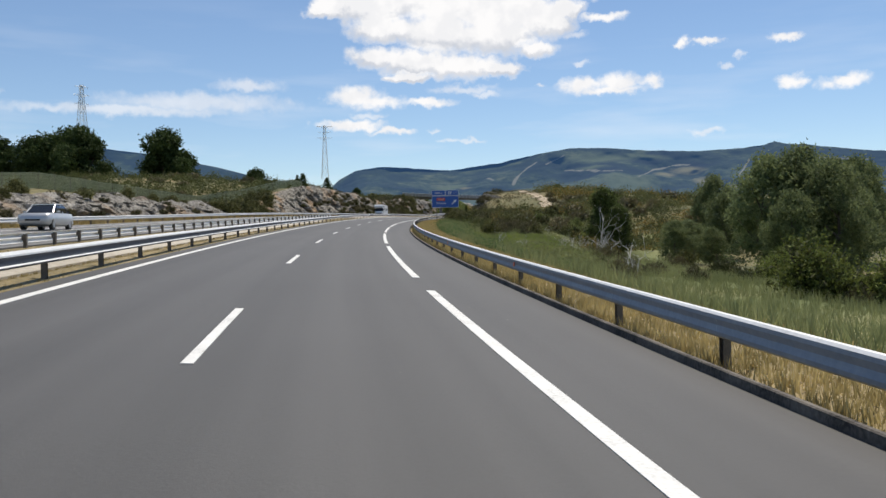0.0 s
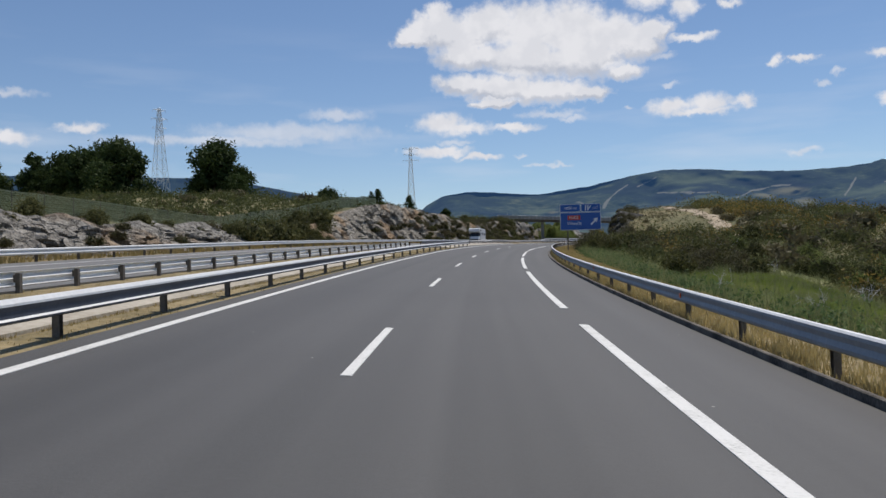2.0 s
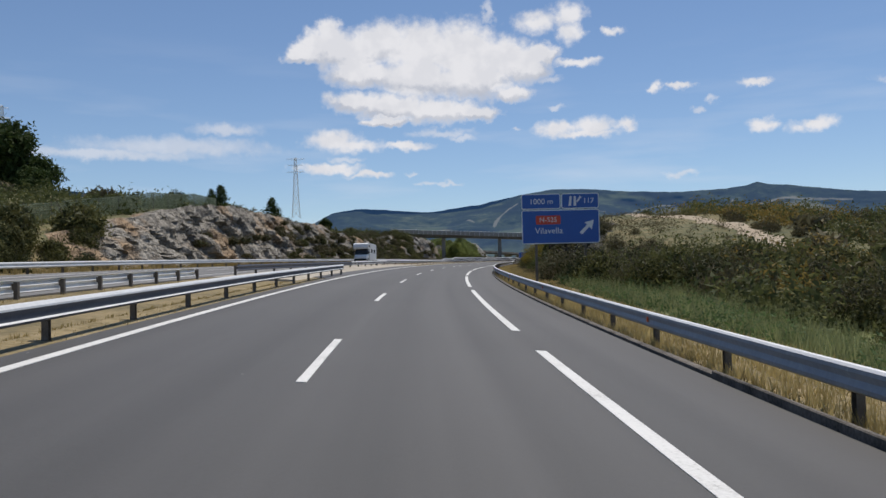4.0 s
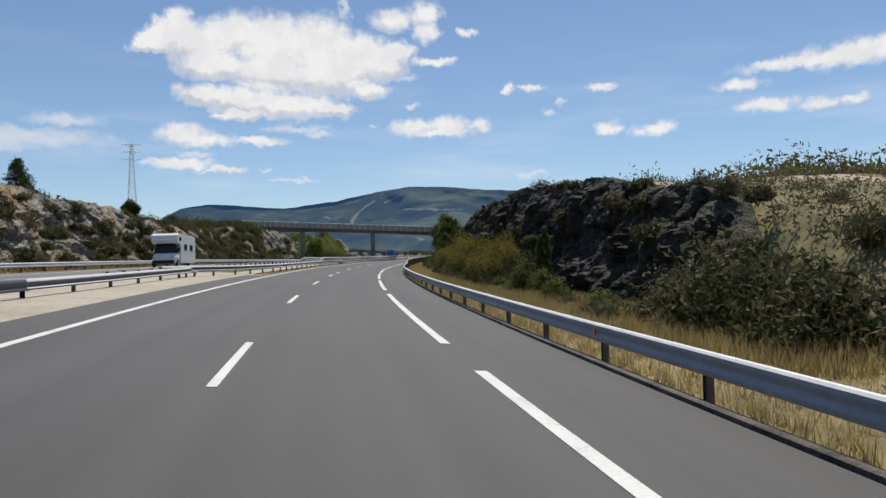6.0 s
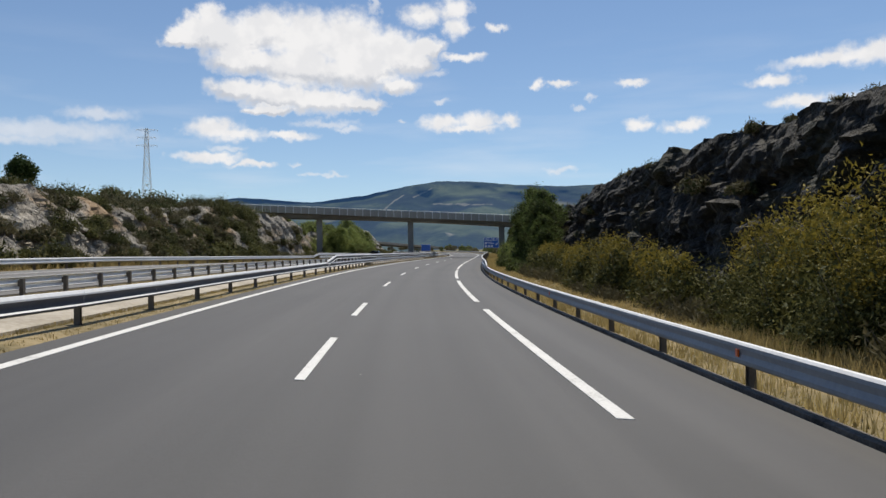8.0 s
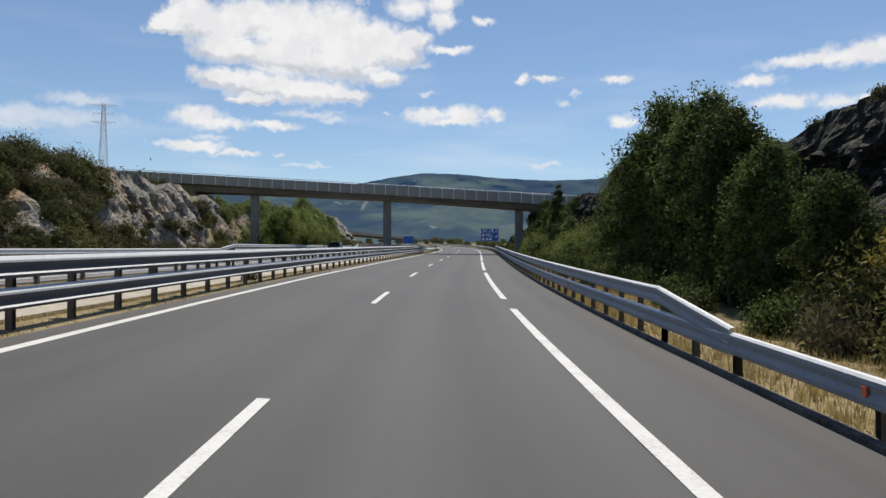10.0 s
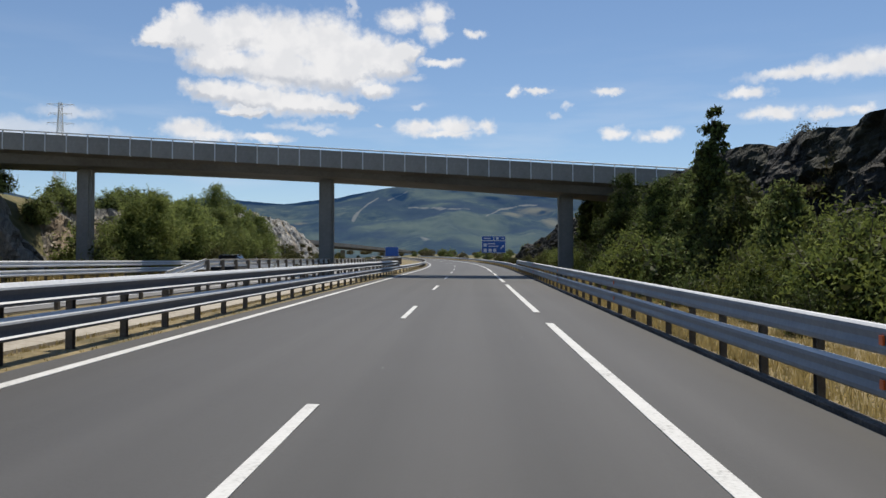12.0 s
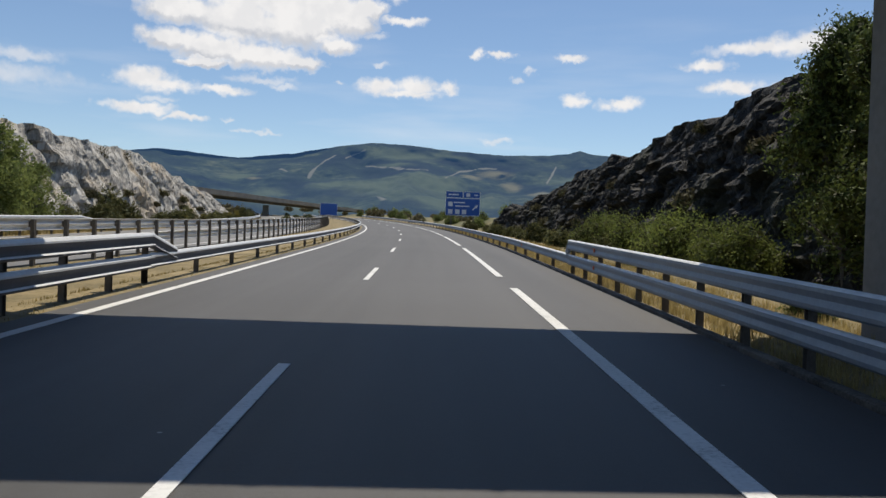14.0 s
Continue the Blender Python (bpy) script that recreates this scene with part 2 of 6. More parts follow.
def leaf_material(name, dark, light, per_object=0.18, thin=0.24, clumps=1.1):
    m, n, l, p = principled(name)
    geo, ramp = n.new("ShaderNodeNewGeometry"), n.new("ShaderNodeValToRGB")
    ramp.color_ramp.elements[0].color, ramp.color_ramp.elements[1].color = (*dark, 1), (*light, 1)
    # leaf by leaf, and clump by clump
    tc, clump, spread, both = n.new("ShaderNodeTexCoord"), n.new("ShaderNodeTexNoise"), n.new("ShaderNodeMapRange"), n.new("ShaderNodeMix")
    clump.inputs["Scale"].default_value, clump.inputs["Detail"].default_value = clumps, 3
    l.new(tc.outputs["Object"], clump.inputs["Vector"])
    spread.inputs["From Min"].default_value, spread.inputs["From Max"].default_value = 0.32, 0.68
    l.new(clump.outputs["Fac"], spread.inputs["Value"])
    both.data_type = "FLOAT"
    both.inputs["Factor"].default_value = 0.7
    l.new(geo.outputs["Random Per Island"], both.inputs["A"])
    l.new(spread.outputs[0], both.inputs["B"])
    l.new(both.outputs["Result"], ramp.inputs["Fac"])
    info, hsv, rng = n.new("ShaderNodeObjectInfo"), n.new("ShaderNodeHueSaturation"), n.new("ShaderNodeMapRange")
    rng.inputs["To Min"].default_value, rng.inputs["To Max"].default_value = 1 - per_object, 1 + per_object
    l.new(info.outputs["Random"], rng.inputs["Value"])
    l.new(rng.outputs[0], hsv.inputs["Value"])
    l.new(ramp.outputs["Color"], hsv.inputs["Color"])
    l.new(hsv.outputs["Color"], p.inputs["Base Color"])
    p.inputs["Roughness"].default_value, p.inputs["Specular IOR Level"].default_value = 0.65, 0.1
    tr, mx = n.new("ShaderNodeBsdfTranslucent"), n.new("ShaderNodeMixShader")
    l.new(hsv.outputs["Color"], tr.inputs["Color"])
    mx.inputs["Fac"].default_value = thin
    out = n["Material Output"]
    l.new(p.outputs[0], mx.inputs[1])
    l.new(tr.outputs[0], mx.inputs[2])
    l.new(mx.outputs[0], out.inputs["Surface"])
    return m


def rock_material(name, colours, stain, grain=0.5, dip=None, stained=0.6):
    """Colours from dark to pale, with stains. dip: degrees by which the joints slant along the road, for slabby rock."""
    m, n, l, p = principled(name)
    tc = n.new("ShaderNodeTexCoord")
    where = tc.outputs["Object"]
    if dip is not None:
        turn, squeeze = n.new("ShaderNodeVectorRotate"), n.new("ShaderNodeVectorMath")
        turn.inputs["Axis"].default_value, turn.inputs["Angle"].default_value = (0.95, -0.31, 0.0), radians(dip)
        l.new(where, turn.inputs["Vector"])
        squeeze.operation = "MULTIPLY"
        squeeze.inputs[1].default_value = (1.0, 1.0, 0.22)
        l.new(turn.outputs[0], squeeze.inputs[0])
        where = squeeze.outputs[0]
    big, fine, vor = n.new("ShaderNodeTexNoise"), n.new("ShaderNodeTexNoise"), n.new("ShaderNodeTexVoronoi")
    big.inputs["Scale"].default_value, big.inputs["Detail"].default_value, big.inputs["Roughness"].default_value = 0.45, 8, 0.7
    fine.inputs["Scale"].default_value, fine.inputs["Detail"].default_value = 3.5, 8
    vor.feature = "DISTANCE_TO_EDGE"
    vor.inputs["Scale"].default_value = 0.9
    warp = n.new("ShaderNodeVectorMath")
    warp.operation = "MULTIPLY_ADD"
    warp.inputs[1].default_value = (0.9, 0.9, 0.9)
    for t in (big, fine):
        l.new(where, t.inputs["Vector"])
    l.new(fine.outputs["Color"], warp.inputs[0])
    l.new(where, warp.inputs[2])
    l.new(warp.outputs[0], vor.inputs["Vector"])
    ramp = n.new("ShaderNodeValToRGB")
    for i, c in enumerate(colours):
        e = ramp.color_ramp.elements[i] if i < 2 else ramp.color_ramp.elements.new(0.3 + 0.4 * i / (len(colours) - 1))
        e.position, e.color = 0.3 + 0.4 * i / (len(colours) - 1), (*c, 1)
    mixn = n.new("ShaderNodeMix")
    mixn.data_type = "FLOAT"
    mixn.inputs["Factor"].default_value = grain
    l.new(big.outputs["Fac"], mixn.inputs["A"])
    l.new(fine.outputs["Fac"], mixn.inputs["B"])
    l.new(mixn.outputs["Result"], ramp.inputs["Fac"])
    st, sr, mx = n.new("ShaderNodeTexNoise"), n.new("ShaderNodeMapRange"), n.new("ShaderNodeMix")
    st.inputs["Scale"].default_value, st.inputs["Detail"].default_value = 0.16, 6
    l.new(tc.outputs["Object"], st.inputs["Vector"])
    sr.inputs["From Min"].default_value, sr.inputs["From Max"].default_value = 0.52, 0.62
    l.new(st.outputs["Fac"], sr.inputs["Value"])
    mx.data_type = "RGBA"
    mx.inputs["B"].default_value = (*stain, 1)
    scaled = n.new("ShaderNodeMath")
    scaled.operation = "MULTIPLY"
    scaled.inputs[1].default_value = stained
    l.new(sr.outputs[0], scaled.inputs[0])
    l.new(scaled.outputs[0], mx.inputs["Factor"])
    l.new(ramp.outputs["Color"], mx.inputs["A"])
    l.new(mx.outputs["Result"], p.inputs["Base Color"])
    p.inputs["Roughness"].default_value = 0.85
    h, b = n.new("ShaderNodeMath"), n.new("ShaderNodeBump")
    h.operation = "ADD"
    cr = n.new("ShaderNodeMapRange")
    cr.inputs["From Max"].default_value = 0.12
    l.new(vor.outputs["Distance"], cr.inputs["Value"])
    l.new(cr.outputs[0], h.inputs[0])
    l.new(fine.outputs["Fac"], h.inputs[1])
    l.new(h.outputs[0], b.inputs["Height"])
    b.inputs["Strength"].default_value, b.inputs["Distance"].default_value = 0.9, 0.25
    l.new(b.outputs[0], p.inputs["Normal"])
    return m


def asphalt_material(name, dark, light):
    """Fine stone grain, patches, and streaks along the wheel tracks; the second map holds metres across and along."""
    m, n, l, p = principled(name)
    uv, tc = n.new("ShaderNodeUVMap"), n.new("ShaderNodeTexCoord")
    uv.uv_map = "lanes"
    stretch, streak, patch, grain = n.new("ShaderNodeVectorMath"), n.new("ShaderNodeTexNoise"), n.new("ShaderNodeTexNoise"), n.new("ShaderNodeTexNoise")
    stretch.operation = "MULTIPLY"
    stretch.inputs[1].default_value = (1.1, 0.012, 0)
    l.new(uv.outputs[0], stretch.inputs[0])
    l.new(stretch.outputs[0], streak.inputs["Vector"])
    streak.inputs["Scale"].default_value, streak.inputs["Detail"].default_value = 1.0, 4
    patch.inputs["Scale"].default_value, patch.inputs["Detail"].default_value = 0.12, 5
    grain.inputs["Scale"].default_value, grain.inputs["Detail"].default_value, grain.inputs["Roughness"].default_value = 26, 6, 0.75
    for t in (patch, grain):
        l.new(tc.outputs["Object"], t.inputs["Vector"])
    def add(a, ka, c, kc):
        x, y = n.new("ShaderNodeMath"), n.new("ShaderNodeMath")
        x.operation, y.operation = "MULTIPLY", "MULTIPLY_ADD"
        l.new(a, x.inputs[0])
        x.inputs[1].default_value = ka
        l.new(c, y.inputs[0])
        y.inputs[1].default_value = kc
        l.new(x.outputs[0], y.inputs[2])
        return y.outputs[0]
    one = add(streak.outputs["Fac"], 0.52, patch.outputs["Fac"], 0.20)
    two = add(one, 1.0, grain.outputs["Fac"], 0.28)
    ramp = n.new("ShaderNodeValToRGB")
    for e, pos, c in zip(ramp.color_ramp.elements, (0.38, 0.60), (dark, light)):
        e.position, e.color = pos, (*c, 1)
    l.new(two, ramp.inputs["Fac"])
    # pale chips and dark spots
    speck, cut, mix = n.new("ShaderNodeTexVoronoi"), n.new("ShaderNodeMath"), n.new("ShaderNodeMix")
    speck.inputs["Scale"].default_value = 0.9
    l.new(tc.outputs["Object"], speck.inputs["Vector"])
    cut.operation = "LESS_THAN"
    cut.inputs[1].default_value = 0.018
    l.new(speck.outputs["Distance"], cut.inputs[0])
    mix.data_type = "RGBA"
    mix.inputs["B"].default_value = (0.30, 0.29, 0.27, 1)
    l.new(cut.outputs[0], mix.inputs["Factor"])
    l.new(ramp.outputs["Color"], mix.inputs["A"])
    l.new(mix.outputs["Result"], p.inputs["Base Color"])
    p.inputs["Roughness"].default_value = 0.66
    bump = n.new("ShaderNodeBump")
    bump.inputs["Strength"].default_value, bump.inputs["Distance"].default_value = 0.6, 0.006
    l.new(grain.outputs["Fac"], bump.inputs["Height"])
    l.new(bump.outputs[0], p.inputs["Normal"])
    return m


ASPHALT = asphalt_material("asphalt", (0.0360, 0.0351, 0.0340), (0.0636, 0.0619, 0.0600))
OLD_ASPHALT = asphalt_material("old_asphalt", (0.10, 0.096, 0.089), (0.165, 0.16, 0.15))
PAINT = surface("road_paint", [(0.30, 0.30, 0.285), (0.56, 0.56, 0.54), (0.64, 0.64, 0.62)], 1.5, 0.65, fine=0.55, grit=24, spread=(0.30, 0.56))
GALV = surface("galvanised_steel", [(0.58, 0.59, 0.59), (0.74, 0.75, 0.75)], 0.8, 0.5, 0.15, fine=0.4)
# the two darker steels carry the shade of the beams' upright faces
HALF_SHADE_STEEL = surface("half_shaded_galvanised_steel", [(0.21, 0.245, 0.285), (0.30, 0.335, 0.375)], 0.9, 0.55, 0.35, fine=0.4)
SHADE_STEEL = surface("shaded_galvanised_steel", [(0.034, 0.040, 0.056), (0.062, 0.071, 0.094)], 0.9, 0.55, 0.3, fine=0.4)
POST_STEEL = surface("post_steel", [(0.085, 0.074, 0.062), (0.17, 0.15, 0.13)], 2.0, 0.6, 0.4, fine=0.4)
CONCRETE = surface("concrete", [(0.20, 0.196, 0.182), (0.29, 0.283, 0.265)], 0.5, 0.85, bump=0.006, bump_scale=12, fine=0.35, per_object=0.08)
DECK_CONCRETE = surface("deck_concrete", [(0.115, 0.108, 0.095), (0.20, 0.19, 0.17)], 0.3, 0.85, bump=0.006, bump_scale=9, fine=0.3)
KERB = surface("kerb_concrete", [(0.018, 0.015, 0.013), (0.17, 0.15, 0.125)], 1.6, 0.9, bump=0.01, bump_scale=20, fine=0.4)
GRAVEL = surface("pale_gravel", [(0.29, 0.255, 0.20), (0.47, 0.43, 0.36)], 0.5, 0.95, bump=0.02, bump_scale=25, fine=0.5)
DRY = surface("dry_ground", [(0.10, 0.084, 0.036), (0.20, 0.155, 0.072), (0.30, 0.235, 0.125)], 0.5, 0.95, bump=0.05, bump_scale=6, fine=0.4)
MEADOW = surface("meadow_ground", [(0.085, 0.112, 0.040), (0.150, 0.172, 0.060), (0.27, 0.235, 0.113)], 0.16, 0.95, bump=0.06, bump_scale=5, fine=0.35)
HEATH = surface("heath_ground", [(0.050, 0.060, 0.022), (0.115, 0.108, 0.042), (0.24, 0.185, 0.085)], 0.07, 0.95, bump=0.12, bump_scale=1.5, fine=0.45, grit=1.3)
DRY_SOIL = surface("dry_soil", [(0.10, 0.085, 0.045), (0.24, 0.18, 0.10), (0.34, 0.26, 0.15)], 0.35, 0.95, bump=0.05, bump_scale=4, fine=0.45)
SAND = surface("bare_sand", [(0.30, 0.24, 0.165), (0.42, 0.35, 0.255)], 0.3, 0.95, fine=0.4)
ROCK = rock_material("granite", [(0.065, 0.056, 0.045), (0.24, 0.222, 0.19), (0.40, 0.378, 0.34)], (0.30, 0.20, 0.10), 0.35, 30)
DARK_ROCK = rock_material("layered_granite", [(0.055, 0.048, 0.040), (0.21, 0.195, 0.17), (0.40, 0.38, 0.35)], (0.26, 0.17, 0.09))
OCHRE_ROCK = rock_material("ochre_granite", [(0.058, 0.050, 0.038), (0.235, 0.212, 0.175), (0.47, 0.44, 0.385)], (0.37, 0.225, 0.10), 0.45, None, 0.65)
PALE_ROCK = rock_material("pale_granite", [(0.16, 0.145, 0.125), (0.40, 0.38, 0.345), (0.56, 0.54, 0.505)], (0.42, 0.32, 0.20), 0.3, 30)
# right-hand rock: its shade is in the near-black colours, the stain is moss
SHADED_MOSSY_ROCK = rock_material("shaded_mossy_schist", [(0.007, 0.0066, 0.0055), (0.015, 0.0140, 0.0115), (0.095, 0.087, 0.070)], (0.026, 0.029, 0.011), 0.6)
SIGN_BLUE = surface("sign_blue", [(0.011, 0.082, 0.35), (0.014, 0.096, 0.40)], 0.7, 0.4)
SIGN_WHITE = surface("sign_white", [(0.66, 0.68, 0.70), (0.74, 0.76, 0.78)], 1.0, 0.45)
SIGN_RED = surface("sign_red", [(0.50, 0.045, 0.02), (0.58, 0.06, 0.03)], 1.0, 0.45)
REFLECTOR = surface("orange_reflector", [(0.75, 0.12, 0.02), (0.85, 0.16, 0.03)], 3, 0.3)
PYLON_STEEL = surface("pylon_steel", [(0.58, 0.60, 0.62), (0.70, 0.72, 0.74)], 0.1, 0.6, 0.15)
BARK = surface("bark", [(0.06, 0.05, 0.04), (0.15, 0.13, 0.10)], 2.0, 0.9, bump=0.02, bump_scale=15, fine=0.4)
DEAD_WOOD = surface("bleached_wood", [(0.42, 0.40, 0.375), (0.62, 0.60, 0.57)], 2.0, 0.85, fine=0.4)
LEAF_OAK = leaf_material("oak_leaf", (0.022, 0.040, 0.014), (0.070, 0.100, 0.030))
LEAF_TREE = leaf_material("birch_leaf", (0.040, 0.064, 0.020), (0.195, 0.240, 0.066), 0.28, 0.26)
LEAF_YOUNG = leaf_material("young_leaf", (0.085, 0.118, 0.040), (0.285, 0.325, 0.102), 0.25, 0.45)
LEAF_MEADOW = leaf_material("meadow_leaf", (0.085, 0.105, 0.04), (0.26, 0.265, 0.12), 0.18, 0.4)
LEAF_BROAD = leaf_material("broad_leaf", (0.070, 0.098, 0.044), (0.245, 0.285, 0.128), 0.2, 0.42)
LEAF_BROOM = leaf_material("broom_leaf", (0.070, 0.074, 0.026), (0.175, 0.165, 0.052))
BROOM_TIP = leaf_material("broom_blossom", (0.20, 0.165, 0.035), (0.31, 0.245, 0.042))
LEAF_BRIGHT = leaf_material("fresh_leaf", (0.072, 0.098, 0.024), (0.240, 0.265, 0.068))
LEAF_HILLSIDE = leaf_material("hillside_leaf", (0.040, 0.055, 0.020), (0.130, 0.138, 0.052), 0.1, 0.34, 0.2)
LEAF_MOOR = leaf_material("moor_leaf", (0.044, 0.064, 0.024), (0.165, 0.165, 0.065), 0.1, 0.38, 0.16)
LEAF_OCHRE = leaf_material("ochre_leaf", (0.105, 0.082, 0.022), (0.285, 0.205, 0.062), 0.1, 0.36, 0.3)
LEAF_BRAMBLE = leaf_material("bramble_leaf", (0.045, 0.085, 0.030), (0.155, 0.225, 0.085), 0.1, 0.36, 0.5)
GRASS_LUSH = leaf_material("lush_grass", (0.125, 0.180, 0.038), (0.290, 0.345, 0.085), 0.1, 0.5, 0.3)
# dark leaf whose colour holds the shade inside crowns
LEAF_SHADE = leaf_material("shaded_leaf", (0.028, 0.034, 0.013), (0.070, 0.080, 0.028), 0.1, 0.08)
LEAF_FRESH = leaf_material("sunny_leaf", (0.070, 0.098, 0.026), (0.265, 0.305, 0.078), 0.25, 0.36)
LEAF_OLIVE = leaf_material("olive_leaf", (0.060, 0.067, 0.026), (0.200, 0.190, 0.072), 0.3)
LEAF_HEATH = leaf_material("heath_leaf", (0.075, 0.070, 0.038), (0.190, 0.165, 0.090))
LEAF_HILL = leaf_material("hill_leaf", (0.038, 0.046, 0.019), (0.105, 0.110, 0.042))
GRASS_DRY = leaf_material("dry_grass", (0.22, 0.178, 0.076), (0.50, 0.395, 0.178), 0.18, 0.5)
GRASS_GREEN = leaf_material("green_grass", (0.130, 0.155, 0.066), (0.31, 0.325, 0.155), 0.18, 0.5, 0.3)
MESH_WIRE = surface("green_wire_mesh", [(0.20, 0.235, 0.140), (0.29, 0.325, 0.205)], 1.0, 0.6)
WHITE_PAINT = surface("white_vehicle_paint", [(0.74, 0.74, 0.73), (0.80, 0.80, 0.79)], 0.6, 0.3)
SILVER = surface("silver_vehicle_paint", [(0.48, 0.49, 0.50), (0.54, 0.55, 0.56)], 0.6, 0.3, 0.5)
DARK_PAINT = surface("dark_vehicle_paint", [(0.05, 0.05, 0.052), (0.065, 0.065, 0.068)], 0.6, 0.25, 0.3)
GLASS = surface("dark_glazing", [(0.012, 0.014, 0.016), (0.02, 0.022, 0.025)], 0.6, 0.08)
RUBBER = surface("rubber", [(0.015, 0.015, 0.015), (0.03, 0.03, 0.03)], 4.0, 0.8)
ALLOY = surface("wheel_metal", [(0.35, 0.35, 0.36), (0.5, 0.5, 0.5)], 4.0, 0.4, 0.7)
LAMP_CLEAR = surface("headlamp_glass", [(0.55, 0.57, 0.6), (0.7, 0.72, 0.74)], 4.0, 0.15)


# ---- mesh helpers ----
def mesh_of(name, verts, faces, materials, index=None, smooth=False):
    me = bpy.data.meshes.new(name)
    me.from_pydata([tuple(v) for v in verts], [], faces)
    for m in materials if isinstance(materials, (list, tuple)) else (materials,):
        me.materials.append(m)
    if index is not None:
        me.polygons.foreach_set("material_index", index)
    if smooth:
        me.polygons.foreach_set("use_smooth", [True] * len(me.polygons))
    me.update()
    return me


def child(name, me, parent, m=None, label=""):
    ob = new(name, me)
    ob.parent = parent
    if m is not None:
        ob.matrix_basis = m
    if label:
        ob["label"] = label
    return ob


def part(name, bm, material, parent, label="", m=None):
    me = bpy.data.meshes.new(name)
    bm.to_mesh(me)
    bm.free()
    me.materials.append(material)
    return child(name, me, parent, m, label)


def box_bm(x0, x1, y0, y1, z0, z1, bevel=0.0, bm=None):
    bm = bm or bmesh.new()
    got = bmesh.ops.create_cube(bm, size=1.0, matrix=Matrix.Translation(((x0 + x1) / 2, (y0 + y1) / 2, (z0 + z1) / 2)) @ Matrix.Diagonal((x1 - x0, y1 - y0, z1 - z0, 1)))
    if bevel:
        edges = list({e for v in got["verts"] for e in v.link_edges})
        bmesh.ops.bevel(bm, geom=edges, offset=bevel, segments=2, affect="EDGES")
    return bm


def tube_bm(a, b, r0, r1=None, sides=8, bm=None):
    bm = bm or bmesh.new()
    a, b = Vector(a), Vector(b)
    q = (b - a).to_track_quat("Z", "Y").to_matrix().to_4x4()
    bmesh.ops.create_cone(bm, cap_ends=True, segments=sides, radius1=r0, radius2=r0 if r1 is None else r1, depth=(b - a).length, matrix=Matrix.Translation((a + b) / 2) @ q)
    return bm


def loft(sections, closed=True):
    """A solid through rings of equal length."""
    n = len(sections[0])
    verts = [v for s in sections for v in s]
    faces = []
    for i in range(len(sections) - 1):
        for j in range(n if closed else n - 1):
            k = (j + 1) % n
            faces.append((i * n + j, i * n + k, (i + 1) * n + k, (i + 1) * n + j))
    if closed:
        faces += [tuple(range(n))[::-1], tuple(range((len(sections) - 1) * n, len(sections) * n))]
    return verts, faces


def strip(name, s0, s1, profile, material, step=4.0, wave=None):
    """A solid band along the road. profile: closed ring of (lateral, up)."""
    count = max(2, int(round((s1 - s0) / step)) + 1)
    rings = []
    for i in range(count):
        s = s0 + (s1 - s0) * i / (count - 1)
        rings.append([road(s, lat, up) for lat, up in profile])
    v, f = loft(rings)
    return mesh_of(name, v, f, material)


def flat_band(name, s0, s1, a, b, material, thick=0.12, top=0.0, step=4.0):
    me = strip(name, s0, s1, [(a, top - thick), (b, top - thick), (b, top), (a, top)], material, step)
    layer = me.uv_layers.new(name="lanes")
    count = max(2, int(round((s1 - s0) / step)) + 1)
    for loop in me.loops:
        ring, k = divmod(loop.vertex_index, 4)
        layer.data[loop.index].uv = (a if k in (0, 3) else b, s0 + (s1 - s0) * ring / (count - 1))
    return me


def structure(name, me, label):
    return tagged(new(name, me), label, name.rstrip("_0123456789").replace("_", " "), "", "structure")


def step01(a, b, x):
    t = min(1.0, max(0.0, (x - a) / (b - a)))
    return t * t * (3 - 2 * t)


def fbm(x, y, z=0.0, octaves=4):
    return noise.fractal(Vector((x, y, z)), 1.0, 2.0, octaves)


# ---- the roads ----
ROAD_END = 560.0
structure("road", flat_band("road", -40, ROAD_END, -4.0, 5.62, ASPHALT), "grey asphalt carriageway with white lane markings")
structure("road_opposite", flat_band("road_opposite", -40, ROAD_END, -19.4, -8.7, OLD_ASPHALT), "pale worn asphalt of the opposite carriageway")


def marking(name, s0, s1, lat, width, label, group):
    ob = new(name, flat_band(name, s0, s1, lat - width / 2, lat + width / 2, PAINT, 0.008, 0.009, 2.0))
    return tagged(ob, label, "road marking", group)


LANE_DASHES = [9.0 + 17 * k + (0 if k < 13 else -6.8 if k < 16 else -5.8) for k in range(-2, 33)]
for s in LANE_DASHES:
    marking("lane_dash", s, s + 5.0, 0.0, 0.13, "short white painted dash on grey asphalt", "lane dashes")
EDGE_GAPS = [18.6 + 24.25 * k for k in range(-2, 8)] + [207.6, 228.0, 252.0, 276.2, 301.6, 326.1, 351.1, 376.3, 401, 426, 451, 476, 501, 526, 551]
for a, b in zip(EDGE_GAPS, EDGE_GAPS[1:]):
    marking("edge_dash", a + 3.8, b, 3.53, 0.19, "long white painted edge dash beside the hard shoulder", "edge dashes")
marking("edge_line", -40, ROAD_END, -3.48, 0.17, "solid white painted line along the median side", "edge lines")
marking("edge_line", -40, ROAD_END, -9.55, 0.15, "solid white painted line along the median side", "edge lines")
marking("edge_line", -40, ROAD_END, -17.0, 0.17, "solid white painted line beside the far shoulder", "edge lines")
for k in range(-2, 33):
    marking("lane_dash", 3.0 + 17 * k, 8.0 + 17 * k, -13.2, 0.12, "short white painted dash on the opposite carriageway", "opposite lane dashes")

